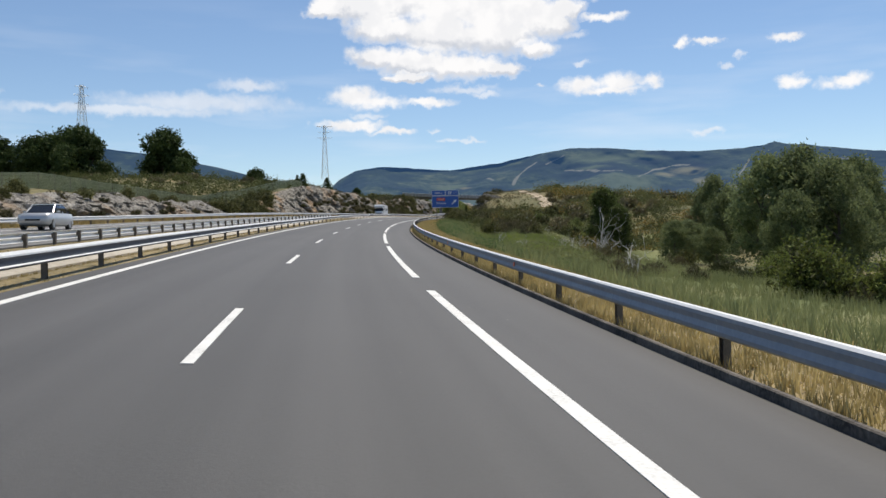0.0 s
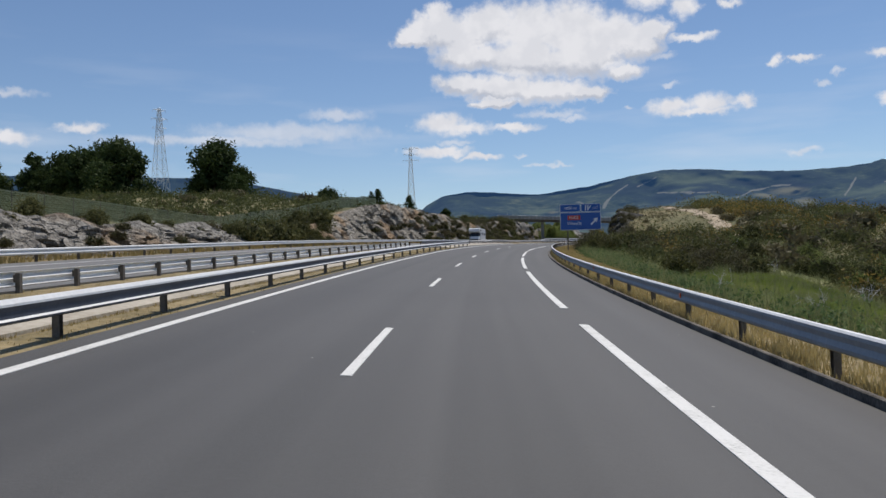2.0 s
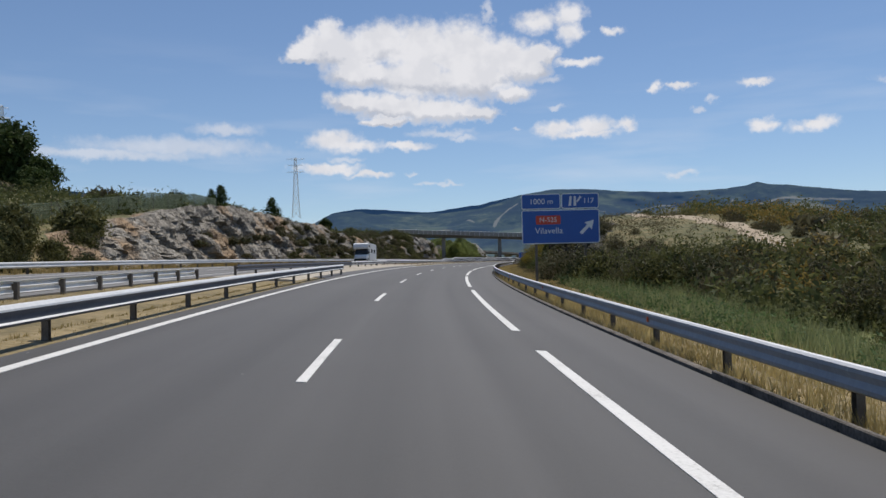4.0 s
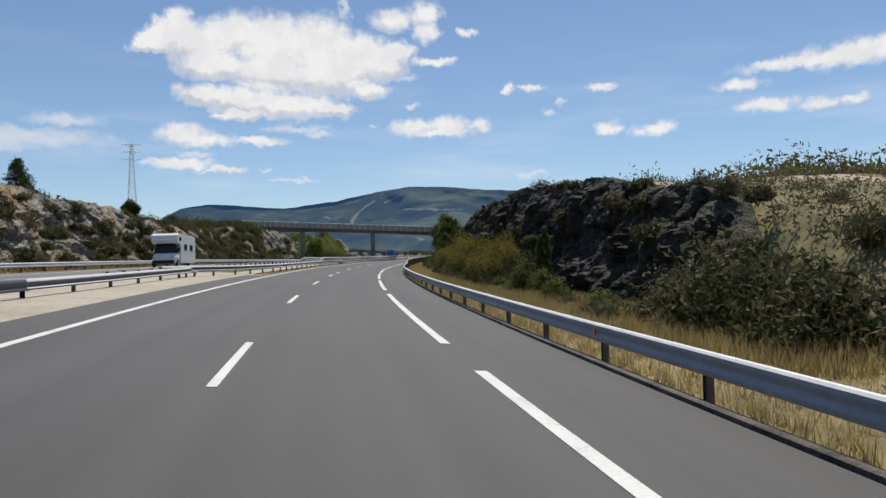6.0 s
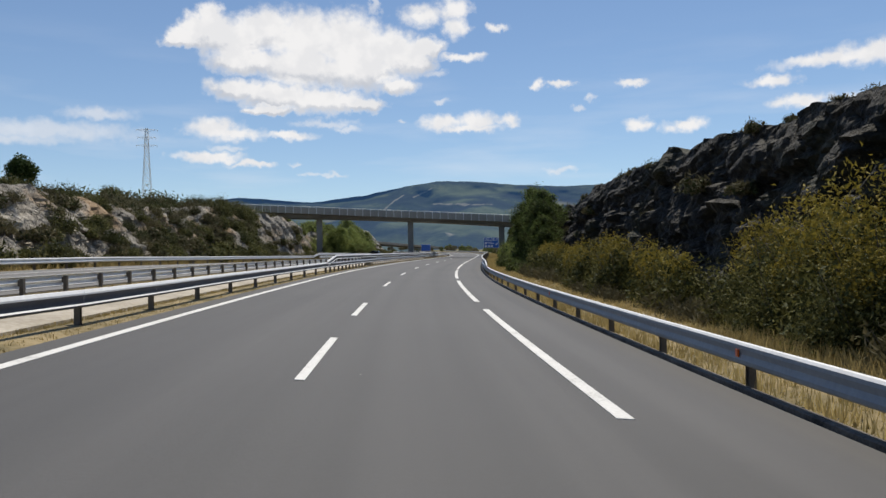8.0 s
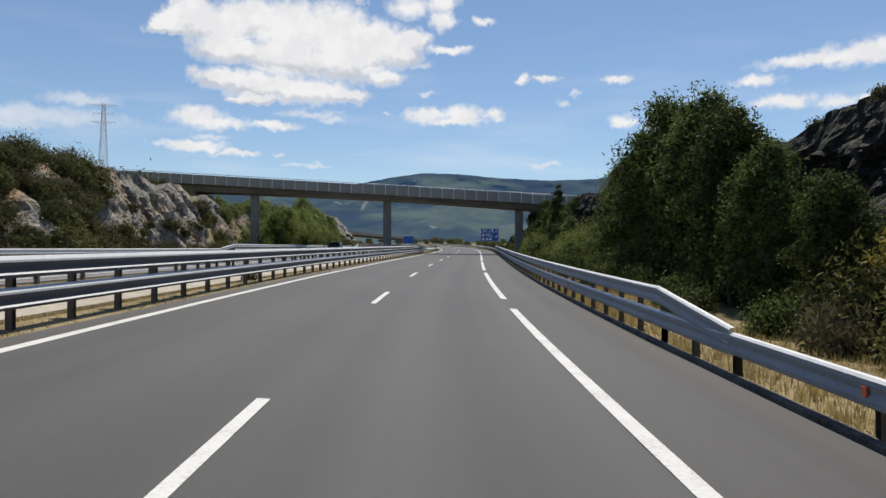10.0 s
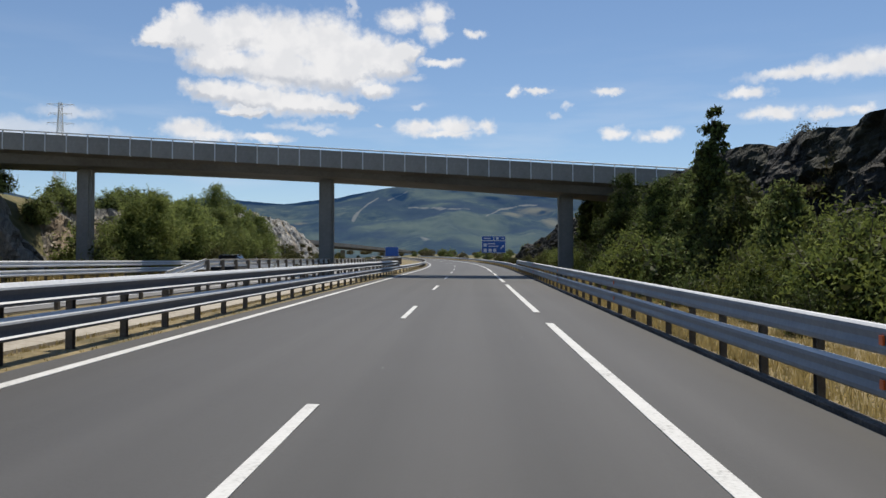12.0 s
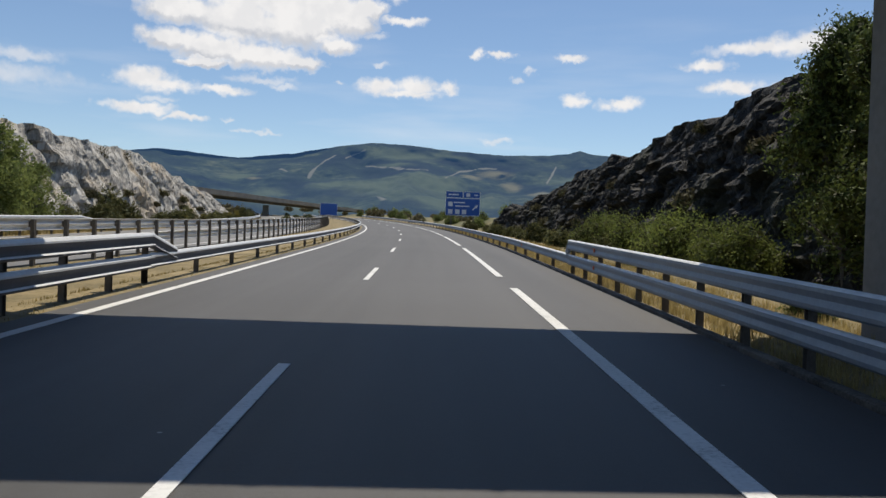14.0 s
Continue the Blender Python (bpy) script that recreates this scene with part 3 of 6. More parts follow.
# median: dry strip with a pale gravel drain
structure("median", strip("median", -40, ROAD_END, [(-4.0, -0.3), (-8.7, -0.3), (-8.7, -0.03), (-7.6, 0.0), (-6.7, -0.08), (-5.0, -0.06), (-4.6, 0.02), (-4.0, -0.015)], DRY), "dry grassy median strip between the carriageways")
for a, b in ((-40, 108), (210, 356)):
    structure("gravel_strip", strip("gravel_strip", a, b, [(-6.6, -0.2), (-5.05, -0.2), (-5.05, 0.0), (-5.4, 0.035), (-6.2, 0.035), (-6.6, -0.02)], GRAVEL), "pale gravel drain along the median")
structure("gravel_patch", strip("gravel_patch", 141, 210, [(-8.65, -0.2), (-4.55, -0.2), (-4.55, 0.012), (-4.9, 0.04), (-6.4, 0.05), (-8.65, 0.0)], GRAVEL), "wide pale sandy gravel crossing the median")
structure("shoulder", strip("shoulder", 146, 207, [(-4.75, -0.1), (-3.97, -0.1), (-3.97, 0.003), (-4.1, 0.012), (-4.6, 0.034), (-4.75, 0.03)], ASPHALT), "widened asphalt edge beside the gravel crossing")
structure("kerb", strip("kerb", -40, 113, [(5.63, -0.1), (5.63, 0.10), (5.645, 0.115), (5.70, 0.115), (5.72, 0.07), (5.72, -0.1)], KERB, 2.0), "weathered low concrete kerb beside the shoulder")
structure("gutter", strip("gutter", 113, ROAD_END, [(5.66, -0.1), (5.66, 0.045), (5.69, 0.06), (5.82, 0.055), (5.84, -0.1)], KERB, 4.0), "narrow worn concrete edge beside the shoulder")

# ---- the ground ----
CUT_LEFT = [(-80, 2.0), (40, 1.8), (75, 2.2), (95, 2.4), (120, 1.9), (133, 1.8), (148, 1.4), (165, 2.6), (178, 4.2), (190, 6.0), (205, 6.9), (231, 6.4), (245, 6.2), (265, 5.0), (280, 4.7), (300, 6.0), (320, 6.5), (345, 6.5), (362, 6.0), (382, 5.4), (415, 7.0), (448, 6.8), (470, 4.6), (500, 3.2), (560, 1.0), (900, 0.5)]
CUT_RIGHT = [(-80, 0), (160, 0.3), (172, 2.9), (182, 4.4), (195, 5.6), (215, 6.8), (262, 7.2), (300, 5.8), (325, 5.6), (345, 6.6), (385, 6.8), (400, 6.45), (415, 5.8), (440, 4.35), (470, 2.1), (500, 0.6), (900, 0.0)]


def table(rows, s):
    return float(np.interp(s, [r[0] for r in rows], [r[1] for r in rows]))


def left_foot(s):
    """Where the rock face stands on the left."""
    return -22.6 - 5.5 * step01(345, 362, s) + 5.0 * step01(378, 402, s)


def ground_up(s, lat):
    """Height of the ground above the road's surface."""
    if lat > 5.9:
        base = -0.02
        low = -step01(8, 16, lat) * 1.9 - step01(16, 46, lat) * 2.6 + step01(70, 170, lat) * 3.0
        low *= 1 - step01(105, 165, s)
        hill = step01(8, 15, lat) * 0.9 * step01(105, 150, s)
        hill += step01(14, 40, lat) * 3.4 * step01(120, 200, s)
        top = table(CUT_RIGHT, s)
        cut = step01(13.6, 16.4, lat) * top + step01(16, 24, lat) * 0.4 - step01(28, 62, lat) * 2.2
        w = step01(160, 178, s)
        up = base + low + hill * (1 - w) + cut * w
        far = step01(60, 330, lat)
        up = up * (1 - 0.6 * far) - 3.0 * far * step01(300, 700, s)
        rough = min(1.0, max(0.0, (lat - 8) / 12))
        return up + rough * (0.55 * fbm(s * 0.045, lat * 0.06, 3.1) + 0.16 * fbm(s * 0.21, lat * 0.21, 7.7))
    if lat < -19.5:
        foot = left_foot(s)
        top = table(CUT_LEFT, s)
        up = -0.05 + step01(-foot + 0.6, -foot + 5.4, -lat) * top
        back = step01(30, 90, -lat) * (0.9 * step01(120, 230, s) + 1.4) * (1 - step01(270, 340, s))
        back += step01(29, 40, -lat) * 1.0
        far = step01(110, 420, -lat)
        up += back * (1 - 0.6 * far)
        for hs, hl, high in ((850, -173, 36), (620, -310, 40)):
            up += high * math.exp(-((s - hs) ** 2 + (lat - hl) ** 2) / 70.0 ** 2)
        rough = min(1.0, max(0.0, (-lat - 24) / 10))
        return up + rough * (0.6 * fbm(s * 0.04, lat * 0.05, 1.3) + 0.18 * fbm(s * 0.2, lat * 0.2, 5.0))
    return -0.3


def on_ground(s, lat, sink=0.0):
    return road(s, lat, ground_up(s, lat) - sink)


def make_ground():
    lats = [-1500, -1000, -700, -520, -400, -310, -250, -205, -170, -140, -118, -100, -87, -76, -67, -59, -52, -46, -41.5, -38, -35, -32.5, -30.5, -29, -27.8, -26.6, -25.4, -24.2, -23.2, -22.2, -21, -19.8, -19.2, -12, -6, 0, 4, 5.7, 5.9, 6.6, 7.5, 8.5, 9.5, 10.6, 11.7, 12.7, 13.5, 14.3, 15.2, 16.4, 18, 20, 22.5, 25.5, 29, 33, 38, 44, 51, 59, 68, 79, 92, 108, 128, 152, 182, 220, 270, 330, 420, 560]
    ss = [-150, -120, -100, -85, -70] + list(range(-60, 520, 4)) + list(range(520, 640, 8)) + [660, 690, 730, 780, 850, 950, 1100, 1300, 1600, 2000, 2500]
    verts, faces, index = [], [], []
    for s in ss:
        for lat in lats:
            p = road(s, lat, ground_up(s, lat))
            drop = step01(560, 1500, s)
            p.z -= drop * 45
            verts.append(p)
    n = len(lats)
    for i in range(len(ss) - 1):
        for j in range(n - 1):
            faces.append((i * n + j, i * n + j + 1, (i + 1) * n + j + 1, (i + 1) * n + j))
            s, lat = (ss[i] + ss[i + 1]) / 2, (lats[j] + lats[j + 1]) / 2
            k = 0
            if lat > 9 and s < 140 + 14 * fbm(lat * 0.06, s * 0.01, 4.4) and lat < 46 + 16 * fbm(s * 0.03, lat * 0.04, 8.8):
                k = 1
            elif lat > 11 or lat < -26:
                k = 2
            index.append(k)
    structure("ground", mesh_of("ground", verts, faces, [DRY, MEADOW, HEATH], index, True), "dry grass and heath ground rising beside the motorway")


make_ground()


PATH_AT, PATH_LAT = [160, 168, 176, 184, 192, 200, 208, 216, 224], [30.5, 28.6, 28.4, 27.6, 26.6, 25.5, 24.2, 23.2, 22.8]


def sandy_path():
    """A bare track that climbs along the hill."""
    rings = []
    for i in range(81):
        s = 161 + 0.7 * i
        mid = float(np.interp(s, PATH_AT, PATH_LAT)) + 0.5 * fbm(i * 0.11, 3.0)
        half = 1.15 + 0.9 * fbm(i * 0.17, 1.0)
        rings.append([road(s, mid + half * q, ground_up(s, mid + half * q) + 0.14 - 0.18 * q * q) for q in (-1.0, -0.6, -0.2, 0.2, 0.6, 1.0)])
    v, f = loft(rings, False)
    structure("sandy_path", mesh_of("sandy_path", v, f, SAND, None, True), "bare sandy track climbing the low hill")


sandy_path()


def soil_bank():
    """Bare dry soil between the low rocks and the wire fence."""
    rings = []
    for i in range(76):
        s = 34 + 1.5 * i
        a, b = -26.6 + 0.5 * fbm(s * 0.2, 2.0), -31.6 + 1.5 * fbm(s * 0.12, 5.0)
        rings.append([road(s, a + (b - a) * q, ground_up(s, a + (b - a) * q) + 0.10 - 0.5 * (2 * q - 1) ** 6 * 0.3) for q in (0.0, 0.1, 0.25, 0.4, 0.55, 0.7, 0.85, 0.95, 1.0)])
    v, f = loft(rings, False)
    structure("soil_bank", mesh_of("soil_bank", v, [q[::-1] for q in f], DRY_SOIL, None, True), "dry brown soil above the low rock cutting")


soil_bank()


def rock_face(name, s0, s1, side, label, step=0.4, seed=0.0, rows=30, material=None, relief=1.0, split=1.0, slabs=False, layers=0.0):
    """A blasted rock face, stepped and fractured, leaning back from the road; slabs: split along slanting joints."""
    count = int((s1 - s0) / step) + 1
    verts, faces = [], []
    for i in range(count):
        s = s0 + step * i
        top = table(CUT_LEFT if side < 0 else CUT_RIGHT, s) + 0.35 + 0.7 * fbm(s * 0.13, seed, 2.0)
        top *= step01(s0, s0 + (7 if side < 0 else 15), s) * (1 - step01(s1 - 7, s1, s))
        foot = (left_foot(s) if side < 0 else 12.9) + side * 0.5 * fbm(s * 0.1, seed + 4)
        lean = 4.2 if side < 0 else 2.2
        for j in range(rows):
            v = j / (rows - 3)
            q = min(v, 1.0)
            up = -0.5 + (top + 0.5) * q
            # ledges: the face steps back unevenly
            ledge = q + 0.10 * noise.noise(Vector((s * 0.22, up * 0.9, seed)))
            lat = foot + side * lean * ledge
            if v > 1.0:
                lat += side * 1.9 * (j - rows + 3)
                up = top - 0.35 * (j - rows + 3)
            # slabs: each cell stands proud or back by its own amount, split by slanting joints
            warp = Vector((noise.noise(Vector((s * 0.3, up * 0.3, seed))), noise.noise(Vector((s * 0.3, up * 0.3, seed + 5))), 0)) * 0.7
            p = Vector((s * 0.30 + up * 0.16 + seed * 10, up * 0.34 - s * 0.05, lat * 0.15)) * split + warp
            dist, cell = noise.voronoi(p)
            dist2, cell2 = noise.voronoi(p * 2.7)
            slab = noise.noise(cell[0] * 7.3) * 1.15 + noise.noise(cell2[0] * 5.1) * 0.5
            if slabs:
                # long plates between joints that run down and away, each tilted by its own amount
                across, down = s * 0.87 + up * 0.5, up * 0.87 - s * 0.5
                p = Vector((across * 0.42, down * 0.13, seed * 3.0)) + warp * 0.12
                dist, cell = noise.voronoi(p)
                dist2, cell2 = noise.voronoi(p * 2.6)
                tilt = p - cell[0]
                slab = 1.1 * noise.noise(cell[0] * 7.3) + 1.3 * tilt.x * noise.noise(cell[0] * 3.1 + Vector((9, 2, 4))) + 0.45 * noise.noise(cell2[0] * 5.1)
            if layers:
                # strata that dip a little towards the start: each stands proud by its own amount
                bed = (up + 0.10 * s + 0.5 * warp.x) / 0.62
                k = math.floor(bed)
                slab += layers * (noise.noise(Vector((k * 3.7, s * 0.10, seed))) + 0.5 * noise.noise(Vector((k * 5.3, s * 0.45, seed + 2))))
            crack = step01(0.0, 0.16, dist[1] - dist[0]) * 0.28 + step01(0.0, 0.14, dist2[1] - dist2[0]) * 0.12
            fade = step01(0, 0.12, q) * (1.0 if v <= 1.0 else 0.3) * (1 - 0.6 * step01(0.75, 1.0, q))
            lat -= side * fade * relief * (slab + crack + 0.30 * fbm(s * 0.5, up * 0.6, seed + 9))
            up += 0.10 * fade * fbm(s * 0.9, up * 1.1, seed)
            ss = s + 0.2 * fade * noise.noise(Vector((s * 0.8, up * 1.2, seed + 3)))
            verts.append(road(ss, lat, up))
    for i in range(count - 1):
        for j in range(rows - 1):
            a, b, c, d = i * rows + j, (i + 1) * rows + j, (i + 1) * rows + j + 1, i * rows + j + 1
            faces.append((a, b, c, d) if side < 0 else (d, c, b, a))
    me = mesh_of(name, verts, faces, material or (ROCK if side < 0 else SHADED_MOSSY_ROCK))
    return tagged(new(name, me), label, "rock face", "rock faces", "structure")


rock_face("rock_cutting", 28, 146, -1, "low grey blasted rock cutting beside the far carriageway", seed=1.0, rows=22, material=DARK_ROCK, split=2.5)
rock_face("rock_cutting", 158, 320, -1, "rugged brown and ochre rock cutting with bushes on top", seed=2.0, material=OCHRE_ROCK, split=1.3)
rock_face("rock_cutting", 313, 345, -1, "tall grey slabby rock face before the overpass", step=0.3, seed=2.6, rows=36, slabs=True)
rock_face("rock_cutting", 342, 372, -1, "grey slabby rock face beside the overpass abutment", step=0.3, seed=4.4, rows=36, slabs=True)
rock_face("rock_cutting", 366, 402, -1, "dark rock cutting under the overpass", seed=3.0)
rock_face("rock_cutting", 396, 512, -1, "pale grey blasted rock face", seed=5.0, material=PALE_ROCK, relief=0.7, slabs=True)
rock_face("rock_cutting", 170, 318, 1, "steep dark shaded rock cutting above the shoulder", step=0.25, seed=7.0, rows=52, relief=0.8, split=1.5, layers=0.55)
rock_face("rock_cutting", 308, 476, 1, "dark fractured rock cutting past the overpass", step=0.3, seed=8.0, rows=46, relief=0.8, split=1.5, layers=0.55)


# ---- distance ----
RIDGE = [(-70, 5.0), (-40, 5.6), (-20, 6.2), (-14, 6.1), (-11, 5.8), (-7, 5.0), (-3, 4.0), (0, 3.3), (1, 4.25), (2.1, 4.8), (3.6, 5.05), (5.9, 4.95), (8.6, 4.75), (11.9, 5.2), (14.9, 5.8), (17, 6.1), (19.3, 6.03), (22.2, 5.75), (25.3, 5.58), (28, 5.65), (29.4, 5.78), (30, 5.98), (30.6, 5.8), (32, 5.65), (35.5, 5.1), (40, 4.7), (50, 4.3), (80, 4.0)]


# land on the slopes: azimuth, share of the ridge's height, half width in degrees, half height as a share
MEADOWS = [(19.0, 0.90, 2.6, 0.07), (17.4, 0.55, 3.6, 0.12), (20.6, 0.58, 2.4, 0.10), (14.2, 0.58, 1.6, 0.07), (22.0, 0.93, 1.6, 0.04), (8.8, 0.76, 1.2, 0.05), (10.4, 0.54, 1.4, 0.05), (18.3, 0.78, 1.6, 0.03), (30.5, 0.72, 3.0, 0.07), (12.5, 0.40, 4.0, 0.08), (21.5, 0.42, 4.0, 0.08)]
FIELDS = [(24.6, 0.78, 1.5, 0.07), (25.7, 0.65, 0.9, 0.06), (23.2, 0.71, 0.9, 0.04), (33.0, 0.78, 2.2, 0.06), (31.8, 0.70, 1.2, 0.04), (9.6, 0.70, 0.6, 0.02), (27.6, 0.55, 1.2, 0.04)]
FIREBREAKS = [
    [(14.6, 0.91), (14.0, 0.86), (13.4, 0.78), (12.9, 0.70)], [(16.4, 0.94), (15.8, 0.91), (15.2, 0.87)], [(16.5, 0.79), (18.0, 0.76), (19.1, 0.72), (20.4, 0.71)],
    [(21.5, 0.66), (22.4, 0.79), (23.7, 0.86), (24.8, 0.85)], [(28.5, 0.86), (27.9, 0.71)], [(30.1, 0.79), (32.1, 0.86), (35.5, 0.89)], [(17.2, 0.43), (17.8, 0.41)], [(11.1, 0.80), (11.6, 0.76)],
]


def mountain_material():
    m, n, l, p = principled("mountain_forest")
    tc, big, mid = n.new("ShaderNodeTexCoord"), n.new("ShaderNodeTexNoise"), n.new("ShaderNodeTexNoise")
    big.inputs["Scale"].default_value, big.inputs["Detail"].default_value, big.inputs["Distortion"].default_value = 0.0045, 6, 0.6
    mid.inputs["Scale"].default_value, mid.inputs["Detail"].default_value, mid.inputs["Roughness"].default_value = 0.03, 8, 0.7
    for t in (big, mid):
        l.new(tc.outputs["Object"], t.inputs["Vector"])
    mix = n.new("ShaderNodeMix")
    mix.data_type = "FLOAT"
    mix.inputs["Factor"].default_value = 0.4
    l.new(big.outputs["Fac"], mix.inputs["A"])
    l.new(mid.outputs["Fac"], mix.inputs["B"])
    ramp = n.new("ShaderNodeValToRGB")
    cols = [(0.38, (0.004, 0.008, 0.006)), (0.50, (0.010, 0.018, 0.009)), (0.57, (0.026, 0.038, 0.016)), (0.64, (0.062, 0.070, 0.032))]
    for i, (pos, c) in enumerate(cols):
        e = ramp.color_ramp.elements[i] if i < 2 else ramp.color_ramp.elements.new(pos)
        e.position, e.color = pos, (*c, 1)
    l.new(mix.outputs["Result"], ramp.inputs["Fac"])
    land, parts = n.new("ShaderNodeAttribute"), n.new("ShaderNodeSeparateColor")
    land.attribute_name = "land"
    l.new(land.outputs["Color"], parts.inputs[0])
    colour = ramp.outputs["Color"]
    # meadow, field and firebreak, each with ragged borders
    for channel, tone, lo, hi in (("Red", (0.062, 0.078, 0.034), 0.15, 0.95), ("Green", (0.125, 0.115, 0.055), 0.35, 0.95), ("Blue", (0.15, 0.145, 0.11), 0.45, 0.95)):
        ragged, edge, lay = n.new("ShaderNodeMath"), n.new("ShaderNodeMapRange"), n.new("ShaderNodeMix")
        ragged.operation = "MULTIPLY_ADD"
        l.new(mix.outputs["Result"], ragged.inputs[0])
        ragged.inputs[1].default_value = 1.6
        shift = n.new("ShaderNodeMath")
        shift.operation = "SUBTRACT"
        l.new(parts.outputs[channel], shift.inputs[0])
        shift.inputs[1].default_value = 0.8
        l.new(shift.outputs[0], ragged.inputs[2])
        edge.inputs["From Min"].default_value, edge.inputs["From Max"].default_value, edge.inputs["To Max"].default_value = lo, hi, 0.85
        l.new(ragged.outputs[0], edge.inputs["Value"])
        lay.data_type = "RGBA"
        lay.inputs["B"].default_value = (*tone, 1)
        l.new(edge.outputs[0], lay.inputs["Factor"])
        l.new(colour, lay.inputs["A"])
        colour = lay.outputs["Result"]
    l.new(colour, p.inputs["Base Color"])
    p.inputs["Roughness"].default_value = 0.95
    p.inputs["Specular IOR Level"].default_value = 0.1
    # haze is put in here: a blue glow stands for kilometres of lit air
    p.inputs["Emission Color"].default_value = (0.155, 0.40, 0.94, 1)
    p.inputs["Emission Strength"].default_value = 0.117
    return m


def make_mountains():
    cx, cy, cz = 40.0, 170.0, 9.0
    azs = list(np.arange(-70, -4, 0.5)) + list(np.arange(-4, 42, 0.07)) + list(np.arange(42, 80.1, 0.5))
    reach, share = [2000, 2250, 2500, 2800, 3100, 3350, 3600, 3850, 4050, 4200], [-0.5, 0.12, 0.22, 0.34, 0.46, 0.56, 0.68, 0.80, 0.90, 1.0]
    steps = [-0.5, 0.12, 0.2, 0.28, 0.36] + list(np.arange(0.42, 1.0, 0.0125)) + [1.0]
    rows = [(float(np.interp(q, share, reach)), q) for q in steps] + [(4350, 0.93), (4600, 0.6)]
    verts, faces, land = [], [], []

    def blobs(spots, az, q):
        return max(0.0, max(1.3 - math.hypot((az - a) / wa, (q - b) / wb) for a, b, wa, wb in spots))

    def lines(az, q):
        least = 9.0
        for way in FIREBREAKS:
            for (a0, q0), (a1, q1) in zip(way, way[1:]):
                ax, ay, px, py = a1 - a0, (q1 - q0) * 5.5, az - a0, (q - q0) * 5.5
                k = min(1.0, max(0.0, (ax * px + ay * py) / (ax * ax + ay * ay)))
                least = min(least, math.hypot(px - k * ax, py - k * ay))
        return max(0.0, 1.25 - least / (0.085 * (1.0 + 0.9 * fbm(az * 2.1, q * 9.0, 3.0))))

    for az in azs:
        e = table(RIDGE, az) + 0.035 * fbm(az * 1.3, 0.3, 0.0, 5)
        a = radians(az)
        for k, (r, q) in enumerate(rows):
            seen = k < len(steps) and q < 1
            rr = r + (120 * fbm(az * 0.18, r * 0.002, 4.0) if seen else 0)
            el = e * q + (0.45 * fbm(az * 0.22, r * 0.0016, 9.0, 5) * min(1.0, 3 * (1 - q)) if q > 0 and seen else 0)
            el = min(el, e * (0.55 + 0.45 * q)) if q > 0 else -0.8
            verts.append((cx + rr * math.sin(a), cy + rr * math.cos(a), cz + rr * math.tan(radians(el))))
            land += [blobs(MEADOWS, az, q), blobs(FIELDS, az, q), lines(az, q), 1.0] if -4 < az < 42 and q > 0.3 else [0.0, 0.0, 0.0, 1.0]
    n = len(rows)
    for i in range(len(azs) - 1):
        for j in range(n - 1):
            faces.append((i * n + j, (i + 1) * n + j, (i + 1) * n + j + 1, i * n + j + 1))
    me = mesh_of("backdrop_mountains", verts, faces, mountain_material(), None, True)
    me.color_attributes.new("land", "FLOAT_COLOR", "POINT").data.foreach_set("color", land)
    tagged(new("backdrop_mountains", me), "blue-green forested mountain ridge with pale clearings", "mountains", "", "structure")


make_mountains()


# ---- guardrails ----
W_BEAM = [(0.0, 0.155), (0.048, 0.149), (0.080, 0.115), (0.083, 0.075), (0.045, 0.035), (0.012, 0.0), (0.045, -0.035), (0.083, -0.075), (0.080, -0.115), (0.035, -0.150), (0.0, -0.155)]
LIPPED_BEAM = [(0.0, 0.155), (0.045, 0.150), (0.086, 0.098), (0.088, 0.068), (0.072, 0.035), (0.062, 0.0), (0.062, -0.045), (0.068, -0.078), (0.100, -0.104), (0.096, -0.128), (0.050, -0.150), (0.0, -0.155)]
SHALLOW_BEAM = [(0.0, 0.155), (0.050, 0.151), (0.080, 0.122), (0.084, 0.075), (0.070, 0.030), (0.063, 0.0), (0.070, -0.030), (0.084, -0.075), (0.080, -0.120), (0.040, -0.150), (0.0, -0.155)]
SHADED_FACES = {0: (), 1: (3, 4, 5, 6, 8, 9, 10), 3: tuple(range(24)), 2: (2, 3, 4, 5, 6, 7, 8, 9)}  # faces of a beam from its top, whose shade and dark reflections are painted


def beam_mesh(length, side, shading=0):
    """A W-shaped beam. Last argument: shade painted on the upright faces, 1 deep, 2 half; upper faces stay pale."""
    shape = (W_BEAM, LIPPED_BEAM, SHALLOW_BEAM, LIPPED_BEAM)[shading]
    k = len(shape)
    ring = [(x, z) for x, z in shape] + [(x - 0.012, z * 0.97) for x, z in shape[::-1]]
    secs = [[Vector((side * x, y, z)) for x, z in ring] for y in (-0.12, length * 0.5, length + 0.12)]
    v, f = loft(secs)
    index = [min(shading, 3) % 3 or 1 if shading and i % (2 * k) in SHADED_FACES[shading] else 0 for i in range(len(f))]
    if side > 0:
        f = [q[::-1] for q in f]
    return mesh_of("beam", v, f, [GALV, SHADE_STEEL, HALF_SHADE_STEEL], index)


def post_mesh(height, side):
    bm = bmesh.new()
    box_bm(-0.05, 0.05, -0.06, -0.048, -0.4, height, bm=bm)
    box_bm(-0.05, 0.05, 0.048, 0.06, -0.4, height, bm=bm)
    box_bm(-0.05 if side > 0 else 0.038, -0.038 if side > 0 else 0.05, -0.048, 0.048, -0.4, height, bm=bm)
    box_bm(min(0.05 * side, 0.10 * side), max(0.05 * side, 0.10 * side), -0.045, 0.045, height - 0.2, height - 0.04, bm=bm)
    me = bpy.data.meshes.new("post")
    bm.to_mesh(me)
    bm.free()
    me.materials.append(POST_STEEL)
    return me


